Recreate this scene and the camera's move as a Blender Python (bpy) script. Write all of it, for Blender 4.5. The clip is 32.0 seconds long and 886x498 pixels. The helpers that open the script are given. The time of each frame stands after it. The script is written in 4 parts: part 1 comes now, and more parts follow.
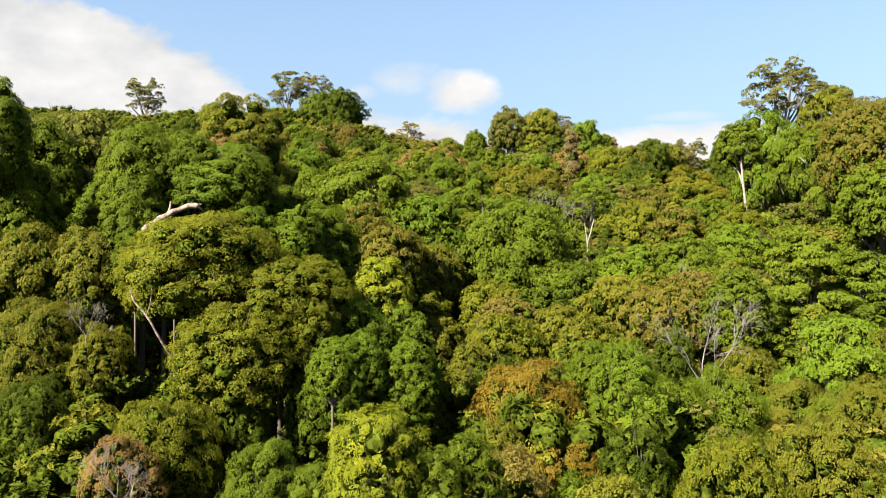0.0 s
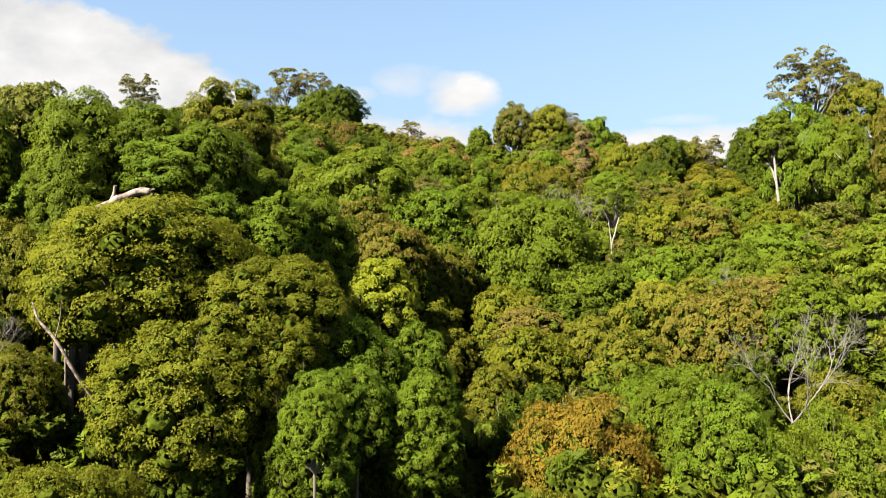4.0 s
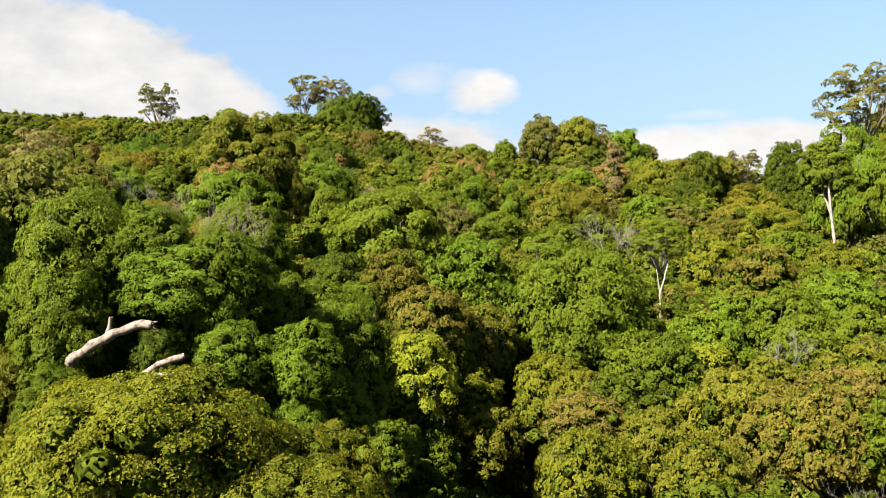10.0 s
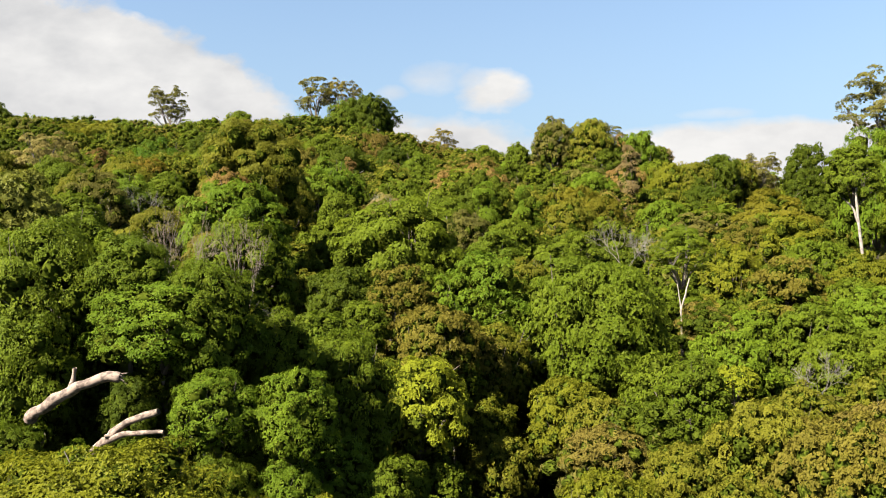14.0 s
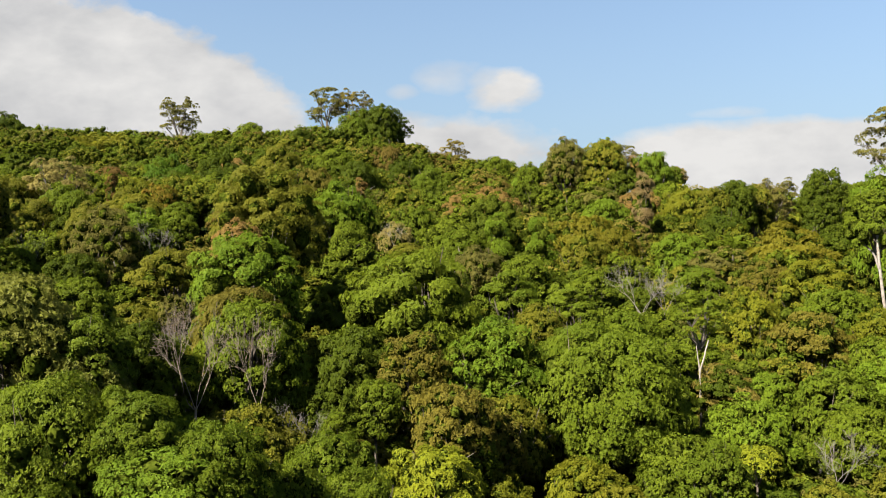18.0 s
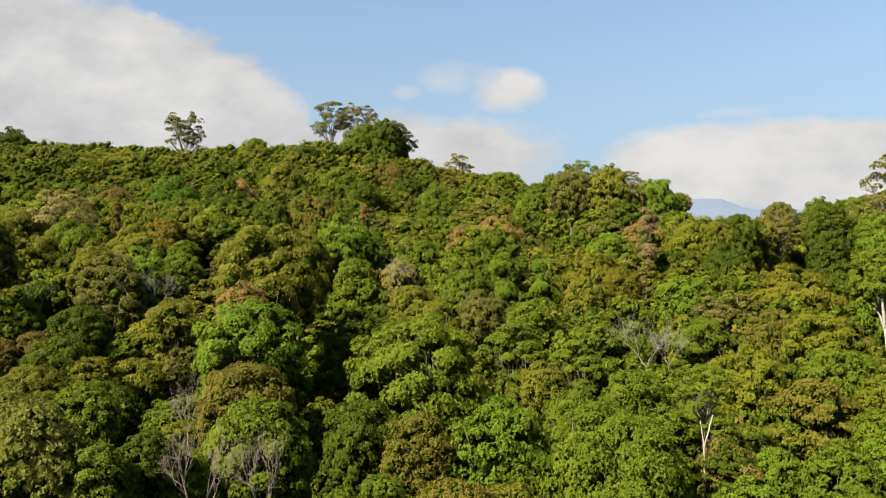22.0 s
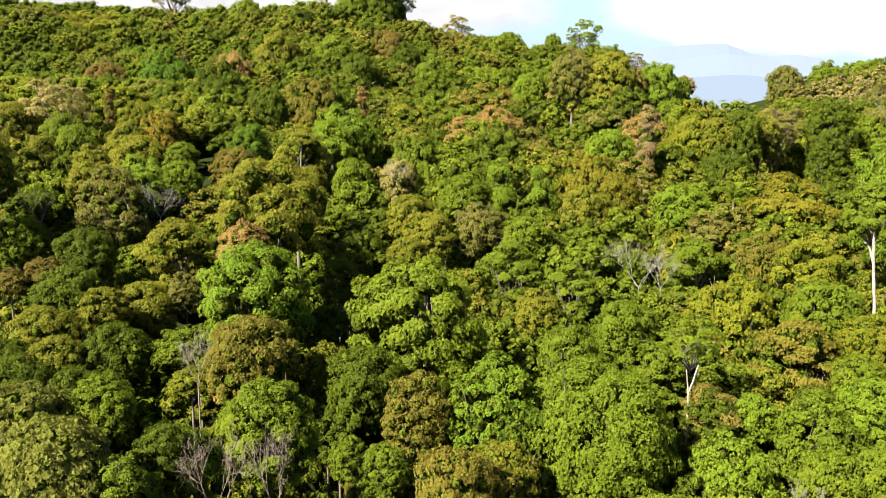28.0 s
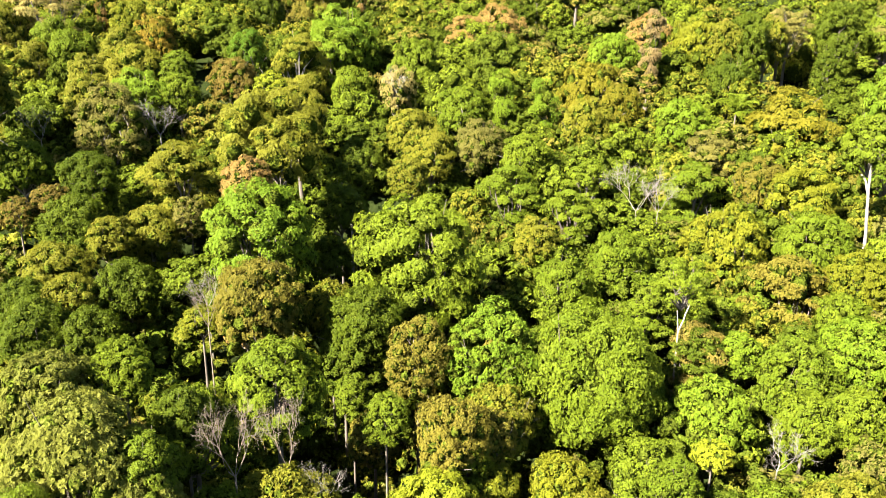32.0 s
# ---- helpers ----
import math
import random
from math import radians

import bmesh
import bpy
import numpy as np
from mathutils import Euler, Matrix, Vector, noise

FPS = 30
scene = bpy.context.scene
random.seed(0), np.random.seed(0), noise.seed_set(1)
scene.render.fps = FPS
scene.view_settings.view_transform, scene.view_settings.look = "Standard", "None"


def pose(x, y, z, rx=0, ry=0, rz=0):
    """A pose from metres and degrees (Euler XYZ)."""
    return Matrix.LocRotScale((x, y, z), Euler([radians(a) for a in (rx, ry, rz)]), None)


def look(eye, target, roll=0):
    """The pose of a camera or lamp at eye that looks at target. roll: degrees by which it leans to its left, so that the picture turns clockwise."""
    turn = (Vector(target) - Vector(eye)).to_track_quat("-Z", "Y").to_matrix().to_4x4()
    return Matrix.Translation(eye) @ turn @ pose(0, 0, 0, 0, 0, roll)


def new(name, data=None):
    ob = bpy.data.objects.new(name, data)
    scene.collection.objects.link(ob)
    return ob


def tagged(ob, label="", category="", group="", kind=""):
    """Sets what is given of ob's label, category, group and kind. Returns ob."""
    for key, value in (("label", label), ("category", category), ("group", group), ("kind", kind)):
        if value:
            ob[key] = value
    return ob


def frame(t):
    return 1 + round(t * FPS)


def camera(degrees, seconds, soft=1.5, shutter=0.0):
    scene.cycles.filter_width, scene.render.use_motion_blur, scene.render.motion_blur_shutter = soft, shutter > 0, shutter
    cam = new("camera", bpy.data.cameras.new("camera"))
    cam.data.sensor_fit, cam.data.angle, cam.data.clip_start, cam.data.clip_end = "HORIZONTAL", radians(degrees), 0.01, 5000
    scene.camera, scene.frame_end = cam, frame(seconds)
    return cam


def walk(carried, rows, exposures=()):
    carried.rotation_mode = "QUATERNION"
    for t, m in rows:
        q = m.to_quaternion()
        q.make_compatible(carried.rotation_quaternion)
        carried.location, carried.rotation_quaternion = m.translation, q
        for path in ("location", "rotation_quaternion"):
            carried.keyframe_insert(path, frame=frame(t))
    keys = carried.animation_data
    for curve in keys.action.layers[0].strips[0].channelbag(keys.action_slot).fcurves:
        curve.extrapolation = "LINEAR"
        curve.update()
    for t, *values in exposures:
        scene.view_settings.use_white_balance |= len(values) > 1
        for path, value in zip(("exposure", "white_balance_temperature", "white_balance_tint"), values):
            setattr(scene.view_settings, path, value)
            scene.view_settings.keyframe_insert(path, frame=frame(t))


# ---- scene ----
cam = camera(57.7, 32.0, 0.9)
METRES, EYE, TILT, LEAN, TURN = 65.0, 26.0, 0.0, 0.0, 0.0
ROWS = [
    (0.0, 0.0, 0.0, 0.0, 0.0, 0.0, -0.0),
    (0.5, -0.0005, 0.0146, 0.0, -0.03, 0.06, -0.01),
    (1.0, -0.0012, 0.0326, -0.0002, -0.06, 0.1, -0.04),
    (1.5, -0.0027, 0.0536, -0.0003, -0.08, 0.13, -0.06),
    (2.0, -0.0043, 0.0766, -0.0008, -0.08, 0.16, -0.1),
    (2.5, -0.0069, 0.101, -0.0012, -0.08, 0.15, -0.15),
    (3.0, -0.0098, 0.1258, -0.0018, -0.08, 0.16, -0.21),
    (3.5, -0.0132, 0.151, -0.0021, -0.08, 0.16, -0.25),
    (5.5, -0.0286, 0.2505, -0.0029, -0.07, 0.13, -0.33),
    (6.0, -0.0329, 0.2722, -0.0028, -0.04, 0.21, -0.39),
    (6.5, -0.0377, 0.2842, 0.002, 0.02, 0.17, -0.44),
    (7.0, -0.0426, 0.2867, 0.0164, 0.17, 0.08, -0.42),
    (7.5, -0.0465, 0.2864, 0.0311, 0.37, 0.07, -0.3),
    (8.0, -0.0483, 0.2857, 0.0439, 0.59, 0.07, -0.18),
    (8.5, -0.0476, 0.2848, 0.0589, 0.81, 0.03, -0.16),
    (9.0, -0.046, 0.2843, 0.0697, 0.99, 0.03, -0.05),
    (9.5, -0.0445, 0.2844, 0.0829, 1.15, 0.03, 0.01),
    (10.0, -0.0433, 0.2844, 0.0917, 1.31, -0.01, 0.06),
    (10.5, -0.0426, 0.2857, 0.0942, 1.45, -0.02, 0.1),
    (11.0, -0.0416, 0.2876, 0.0969, 1.57, -0.04, 0.13),
    (11.5, -0.0409, 0.2921, 0.1007, 1.68, -0.04, 0.16),
    (12.0, -0.0405, 0.2996, 0.1044, 1.77, -0.01, 0.19),
    (12.5, -0.0401, 0.3094, 0.1075, 1.88, -0.01, 0.21),
    (13.0, -0.0401, 0.321, 0.1103, 1.98, -0.01, 0.21),
    (13.5, -0.0406, 0.3337, 0.113, 2.08, -0.01, 0.2),
    (14.0, -0.0415, 0.3471, 0.1155, 2.16, -0.02, 0.18),
    (14.5, -0.0428, 0.3596, 0.1189, 2.25, 0.06, 0.13),
    (16.5, -0.0502, 0.3692, 0.1716, 2.67, -0.09, 0.08),
    (17.0, -0.0497, 0.3687, 0.187, 2.76, -0.08, 0.09),
    (17.5, -0.049, 0.3688, 0.2023, 2.83, -0.08, 0.09),
    (18.0, -0.0485, 0.3689, 0.2175, 2.89, -0.08, 0.09),
    (18.5, -0.048, 0.3686, 0.2331, 2.95, -0.08, 0.08),
    (19.0, -0.0478, 0.3686, 0.2484, 3.0, -0.08, 0.07),
    (19.5, -0.0478, 0.3688, 0.2638, 3.04, -0.08, 0.04),
    (20.0, -0.0478, 0.3689, 0.2791, 3.08, -0.08, 0.04),
    (20.5, -0.0481, 0.3686, 0.2943, 3.11, -0.06, 0.03),
    (21.0, -0.0483, 0.3683, 0.3097, 3.14, -0.07, 0.01),
    (21.5, -0.0484, 0.3678, 0.3252, 3.16, -0.07, 0.01),
    (22.0, -0.0488, 0.3673, 0.3406, 3.18, -0.06, -0.01),
    (22.5, -0.0493, 0.367, 0.3561, 3.19, -0.06, -0.02),
    (23.0, -0.0494, 0.3667, 0.3717, 3.2, -0.06, -0.05),
    (23.5, -0.0495, 0.3664, 0.387, 3.21, -0.05, -0.08),
    (24.0, -0.0496, 0.3662, 0.4024, 3.2, -0.05, -0.1),
    (24.5, -0.0497, 0.3659, 0.4177, 3.2, -0.04, -0.12),
    (26.5, -0.0494, 0.3662, 0.4804, 3.15, -2.41, -0.19),
    (27.0, -0.0503, 0.3669, 0.4946, 3.1, -4.54, -0.26),
    (27.5, -0.051, 0.3676, 0.5098, 3.06, -7.37, -0.29),
    (28.0, -0.0514, 0.3684, 0.526, 3.04, -11.04, -0.33),
    (28.5, -0.0513, 0.3698, 0.5427, 3.03, -15.08, -0.36),
    (29.0, -0.0508, 0.3715, 0.5612, 3.05, -19.39, -0.38),
    (29.5, -0.0516, 0.3727, 0.5785, 3.05, -20.09, -0.42),
    (30.0, -0.052, 0.3728, 0.5942, 3.05, -20.1, -0.44),
    (30.5, -0.0525, 0.373, 0.6098, 3.05, -20.12, -0.46),
    (31.0, -0.0532, 0.3731, 0.6253, 3.05, -20.12, -0.49),
    (31.5, -0.0538, 0.3733, 0.6409, 3.06, -20.13, -0.52),
    (32.0, -0.0544, 0.3735, 0.6545, 3.06, -20.12, -0.55),
]
walk(cam, [(t, pose(0, 0, EYE, TILT, LEAN, TURN) @ pose(METRES * x, METRES * y, METRES * z, 90 + pitch, roll, yaw)) for t, x, y, z, yaw, pitch, roll in ROWS],
     [(0.0, 3.08), (6.0, 3.10), (13.0, 3.0), (18.0, 2.78), (25.5, 2.72), (27.0, 2.88), (28.0, 3.38), (29.0, 4.14), (32.0, 4.14)])

# ---- sky and sun ----
SUN_FROM = Vector((-0.665, -0.575, 0.77)).normalized()
sun = new("sun", bpy.data.lights.new("sun", "SUN"))
sun.data.energy, sun.data.angle, sun.data.color = 5.0, radians(0.5), (1.0, 0.91, 0.80)
sun.matrix_world = look((-120, -60, 160), Vector((-120, -60, 160)) - SUN_FROM)

world = bpy.data.worlds.new("sky")
scene.world = world
world.use_nodes = True
wn, wl = world.node_tree.nodes, world.node_tree.links
wn.clear()


def sky_math(op, a, b=None, c=None, clamp=False):
    n = wn.new("ShaderNodeMath")
    n.operation, n.use_clamp = op, clamp
    for k, v in enumerate((a, b, c)):
        if v is None:
            continue
        if isinstance(v, (int, float)):
            n.inputs[k].default_value = v
        else:
            wl.new(v, n.inputs[k])
    return n.outputs[0]


sky = wn.new("ShaderNodeTexSky")
sky.sky_type, sky.sun_disc = "NISHITA", False
sky.sun_elevation = math.asin(SUN_FROM.z)
sky.sun_rotation = math.atan2(SUN_FROM.x, SUN_FROM.y)
sky.air_density, sky.dust_density, sky.ozone_density = 1.0, 0.6, 2.0
coord = wn.new("ShaderNodeTexCoord")
split = wn.new("ShaderNodeSeparateXYZ")
wl.new(coord.outputs["Generated"], split.inputs[0])
ahead = sky_math("MAXIMUM", split.outputs["Y"], 0.02)
su, sv = sky_math("DIVIDE", split.outputs["X"], ahead), sky_math("DIVIDE", split.outputs["Z"], ahead)
flat = wn.new("ShaderNodeCombineXYZ")
wl.new(su, flat.inputs[0]), wl.new(sv, flat.inputs[1])


def sky_noise(scale, detail, sx=1.0, sy=1.0, off=0.0):
    m = wn.new("ShaderNodeMapping")
    m.inputs["Scale"].default_value = (sx, sy, 1)
    m.inputs["Location"].default_value = (off, off * 0.7, off)
    wl.new(flat.outputs[0], m.inputs["Vector"])
    n = wn.new("ShaderNodeTexNoise")
    n.inputs["Scale"].default_value, n.inputs["Detail"].default_value, n.inputs["Roughness"].default_value = scale, detail, 0.55
    wl.new(m.outputs[0], n.inputs["Vector"])
    return n.outputs["Fac"]


puffs = sky_noise(9.0, 7, 1, 1.5)
wide = sky_noise(3.2, 5, 1, 2.2, 3.1)
warp = sky_math("MULTIPLY_ADD", puffs, 4.4, sky_math("MULTIPLY_ADD", wide, 1.8, -3.1))


def bank(cu, cv, wu, wv, rag=1.0, soft=0.25):
    """How much cloud: an oval patch of sky with a ragged rim."""
    a = sky_math("POWER", sky_math("ABSOLUTE", sky_math("DIVIDE", sky_math("SUBTRACT", su, cu), wu)), 2.0)
    b = sky_math("POWER", sky_math("ABSOLUTE", sky_math("DIVIDE", sky_math("SUBTRACT", sv, cv), wv)), 2.0)
    d = sky_math("SUBTRACT", 1.0, sky_math("ADD", a, b))
    d = sky_math("MULTIPLY_ADD", warp, rag, d)
    return sky_math("DIVIDE", d, soft, clamp=True)


cover = bank(-0.70, 0.05, 0.55, 0.299, 0.20, 0.14)
for more in (bank(0.026, 0.192, 0.052, 0.029, 0.95, 1.0), bank(0.005, 0.207, 0.034, 0.018, 0.7, 1.6), bank(-0.045, 0.214, 0.045, 0.024, 0.9, 2.2), bank(-0.10, 0.195, 0.02, 0.010, 0.9, 2.5),
             bank(0.42, 0.102, 0.33, 0.060, 0.30, 0.35), bank(-0.08, 0.115, 0.21, 0.058, 0.45, 0.5), bank(0.7, 0.10, 0.4, 0.05, 0.5, 0.4), bank(0.30, 0.165, 0.05, 0.008, 1.2, 3.0)):
    cover = sky_math("MAXIMUM", cover, more)
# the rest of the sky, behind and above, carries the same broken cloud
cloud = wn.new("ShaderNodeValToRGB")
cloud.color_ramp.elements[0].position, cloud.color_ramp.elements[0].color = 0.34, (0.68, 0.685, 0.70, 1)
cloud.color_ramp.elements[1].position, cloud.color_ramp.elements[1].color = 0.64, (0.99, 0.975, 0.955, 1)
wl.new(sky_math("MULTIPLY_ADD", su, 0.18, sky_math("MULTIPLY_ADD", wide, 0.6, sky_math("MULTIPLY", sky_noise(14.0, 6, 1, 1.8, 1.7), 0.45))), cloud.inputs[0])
SKY_GAIN, CLOUD_GAIN = 0.0295, 0.121
sky_bg, cloud_bg, blend = wn.new("ShaderNodeBackground"), wn.new("ShaderNodeBackground"), wn.new("ShaderNodeMixShader")
wl.new(sky.outputs[0], sky_bg.inputs[0]), wl.new(cloud.outputs[0], cloud_bg.inputs[0])
sky_bg.inputs[1].default_value, cloud_bg.inputs[1].default_value = SKY_GAIN, CLOUD_GAIN
# pale blue haze low over the horizon
haze_bg, low = wn.new("ShaderNodeBackground"), wn.new("ShaderNodeMixShader")
haze_bg.inputs[0].default_value, haze_bg.inputs[1].default_value = (0.555, 0.755, 0.945, 1), 0.093
wl.new(sky_math("MULTIPLY", sky_math("DIVIDE", sky_math("SUBTRACT", 0.52, sv), 0.52, clamp=True), 0.92), low.inputs[0])
wl.new(sky_bg.outputs[0], low.inputs[1]), wl.new(haze_bg.outputs[0], low.inputs[2])
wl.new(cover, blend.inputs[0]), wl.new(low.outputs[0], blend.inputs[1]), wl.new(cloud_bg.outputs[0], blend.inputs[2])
world_out = wn.new("ShaderNodeOutputWorld")
wl.new(blend.outputs[0], world_out.inputs[0])

# ---- materials ----


def material(name, roughness=0.8):
    m = bpy.data.materials.new(name)
    m.use_nodes = True
    b = m.node_tree.nodes["Principled BSDF"]
    b.inputs["Roughness"].default_value = roughness
    return m, m.node_tree.nodes, m.node_tree.links, b


def leaf_material(name, dark, light, gloss=0.55, through_leaf=0.48):
    """Leaves: each leaf and each tree has a tone of its own between dark and light; thin leaves let some light through."""
    m, n, l, b = material(name, gloss)
    b.inputs["Specular IOR Level"].default_value = 0.05
    geo, info, attr = n.new("ShaderNodeNewGeometry"), n.new("ShaderNodeObjectInfo"), n.new("ShaderNodeAttribute")
    attr.attribute_name = "tone"
    tex = n.new("ShaderNodeTexCoord")
    noise_tex = n.new("ShaderNodeTexNoise")
    noise_tex.inputs["Scale"].default_value, noise_tex.inputs["Detail"].default_value = 1.6, 3
    l.new(tex.outputs["Object"], noise_tex.inputs["Vector"])
    s1, s2, s3 = n.new("ShaderNodeMath"), n.new("ShaderNodeMath"), n.new("ShaderNodeMath")
    s1.operation, s2.operation, s3.operation = "MULTIPLY_ADD", "MULTIPLY_ADD", "MULTIPLY_ADD"
    l.new(geo.outputs["Random Per Island"], s1.inputs[0])
    s1.inputs[1].default_value, s1.inputs[2].default_value = 0.17, -0.08
    l.new(info.outputs["Random"], s2.inputs[0])
    s2.inputs[1].default_value = 0.32
    l.new(s1.outputs[0], s2.inputs[2])
    l.new(noise_tex.outputs["Fac"], s3.inputs[0])
    s3.inputs[1].default_value = 0.5
    l.new(s2.outputs[0], s3.inputs[2])
    s4 = n.new("ShaderNodeMath")
    s4.operation = "MULTIPLY_ADD"
    l.new(attr.outputs["Fac"], s4.inputs[0])
    s4.inputs[1].default_value = 0.45
    l.new(s3.outputs[0], s4.inputs[2])
    mix = n.new("ShaderNodeValToRGB")
    mix.color_ramp.elements[0].position, mix.color_ramp.elements[0].color = 0.05, (*dark, 1)
    mix.color_ramp.elements[1].position, mix.color_ramp.elements[1].color = 0.95, (*light, 1)
    l.new(mix.outputs[0], b.inputs["Base Color"])
    # every leaf of a spray faces a way of its own
    cell, tilt, lean, facing = n.new("ShaderNodeTexVoronoi"), n.new("ShaderNodeVectorMath"), n.new("ShaderNodeVectorMath"), n.new("ShaderNodeVectorMath")
    cell.inputs["Scale"].default_value, cell.inputs["Randomness"].default_value = 12.0, 1.0
    l.new(geo.outputs["Position"], cell.inputs["Vector"])
    tilt.operation, lean.operation, facing.operation = "SUBTRACT", "MULTIPLY_ADD", "NORMALIZE"
    tilt.inputs[1].default_value, lean.inputs[1].default_value = (0.5, 0.5, 0.5), (0.36, 0.36, 0.36)
    spray, sway, turn_spray = n.new("ShaderNodeTexVoronoi"), n.new("ShaderNodeVectorMath"), n.new("ShaderNodeVectorMath")
    spray.inputs["Scale"].default_value = 2.9
    l.new(geo.outputs["Position"], spray.inputs["Vector"])
    sway.operation, turn_spray.operation = "SUBTRACT", "MULTIPLY_ADD"
    sway.inputs[1].default_value, turn_spray.inputs[1].default_value = (0.5, 0.5, 0.5), (0.42, 0.42, 0.42)
    l.new(spray.outputs["Color"], sway.inputs[0]), l.new(sway.outputs[0], turn_spray.inputs[0]), l.new(geo.outputs["Normal"], turn_spray.inputs[2])
    l.new(cell.outputs["Color"], tilt.inputs[0]), l.new(tilt.outputs[0], lean.inputs[0]), l.new(turn_spray.outputs[0], lean.inputs[2])
    l.new(lean.outputs[0], facing.inputs[0]), l.new(facing.outputs[0], b.inputs["Normal"])
    fleck = n.new("ShaderNodeSeparateColor")
    l.new(cell.outputs["Color"], fleck.inputs[0])
    s5 = n.new("ShaderNodeMath")
    s5.operation = "MULTIPLY_ADD"
    l.new(fleck.outputs[0], s5.inputs[0])
    s5.inputs[1].default_value = 0.18
    l.new(s4.outputs[0], s5.inputs[2])
    l.new(s5.outputs[0], mix.inputs[0])
    glow = n.new("ShaderNodeBsdfTranslucent")
    l.new(mix.outputs[0], glow.inputs["Color"]), l.new(facing.outputs[0], glow.inputs["Normal"])
    both = n.new("ShaderNodeMixShader")
    both.inputs[0].default_value = through_leaf
    l.new(b.outputs[0], both.inputs[1]), l.new(glow.outputs[0], both.inputs[2])
    # gaps between the single leaves of a spray
    gap, hole, cut = n.new("ShaderNodeMath"), n.new("ShaderNodeBsdfTransparent"), n.new("ShaderNodeMixShader")
    gap.operation = "GREATER_THAN"
    gap.inputs[1].default_value = 0.60
    wide_gap, either = n.new("ShaderNodeMath"), n.new("ShaderNodeMath")
    wide_gap.operation, either.operation = "GREATER_THAN", "MAXIMUM"
    wide_gap.inputs[1].default_value = 0.66
    l.new(spray.outputs["Distance"], wide_gap.inputs[0])
    l.new(cell.outputs["Distance"], gap.inputs[0])
    l.new(gap.outputs[0], either.inputs[0]), l.new(wide_gap.outputs[0], either.inputs[1])
    l.new(either.outputs[0], cut.inputs[0]), l.new(both.outputs[0], cut.inputs[1]), l.new(hole.outputs[0], cut.inputs[2])
    l.new(cut.outputs[0], n["Material Output"].inputs["Surface"])
    return m


LEAF = {
    "dark": leaf_material("dark_green_leaves", (0.0295, 0.0460, 0.0027), (0.0499, 0.0661, 0.0039)),
    "green": leaf_material("green_leaves", (0.0490, 0.0750, 0.0044), (0.0903, 0.1141, 0.0066)),
    "bright": leaf_material("bright_green_leaves", (0.0583, 0.0970, 0.0058), (0.0943, 0.1310, 0.0077)),
    "emerald": leaf_material("deep_green_leaves", (0.0325, 0.0673, 0.0038), (0.0633, 0.0984, 0.0056)),
    "olive": leaf_material("olive_leaves", (0.0667, 0.0710, 0.0060), (0.1161, 0.1131, 0.0096)),
    "mango": leaf_material("dusty_olive_leaves", (0.0578, 0.0655, 0.0092), (0.1064, 0.1103, 0.0154)),
    "yellow": leaf_material("yellow_green_leaves", (0.0676, 0.0754, 0.0046), (0.1099, 0.1141, 0.0070)),
    "lime": leaf_material("lime_leaves", (0.1064, 0.1272, 0.0075), (0.1623, 0.1739, 0.0102)),
    "gold": leaf_material("golden_leaves", (0.0697, 0.0657, 0.0049), (0.1080, 0.0983, 0.0074)),
    "amber": leaf_material("amber_leaves", (0.1019, 0.0707, 0.0071), (0.1471, 0.1046, 0.0105)),
    "brown": leaf_material("brown_leaves", (0.0703, 0.0524, 0.0094), (0.1029, 0.0782, 0.0141), 0.6),
    "olivebrown": leaf_material("olive_brown_leaves", (0.0682, 0.0624, 0.0081), (0.1124, 0.0960, 0.0125), 0.6),
    "redbrown": leaf_material("red_brown_leaves", (0.0815, 0.0502, 0.0126), (0.1090, 0.0675, 0.0169), 0.6),
    "khaki": leaf_material("dry_leaves", (0.1308, 0.0836, 0.0234), (0.1834, 0.1189, 0.0333), 0.7),
    "khakigreen": leaf_material("dull_green_leaves", (0.0804, 0.0676, 0.0122), (0.1335, 0.1066, 0.0192), 0.6),
    "grey": leaf_material("grey_green_leaves", (0.0580, 0.0580, 0.0116), (0.1042, 0.0941, 0.0188), 0.6),
    "pale": leaf_material("pale_grey_green_leaves", (0.1161, 0.1002, 0.0281), (0.1770, 0.1456, 0.0408), 0.6),
    "deadvine": leaf_material("dead_vine_leaves", (0.1101, 0.0794, 0.0318), (0.1627, 0.1233, 0.0493), 0.8),
}
COLOUR_WORDS = {"dark": "dark green", "green": "mid-green", "bright": "fresh bright green", "emerald": "deep emerald green", "olive": "olive green",
                "mango": "dusty olive", "yellow": "yellow-green", "lime": "bright lime-yellow", "gold": "golden yellow", "amber": "orange-brown", "brown": "dry brown",
                "olivebrown": "brownish olive", "redbrown": "reddish brown", "khaki": "dry straw-coloured", "khakigreen": "dull grey-olive",
                "grey": "grey-green", "pale": "pale silvery green", "deadvine": "dead brown"}


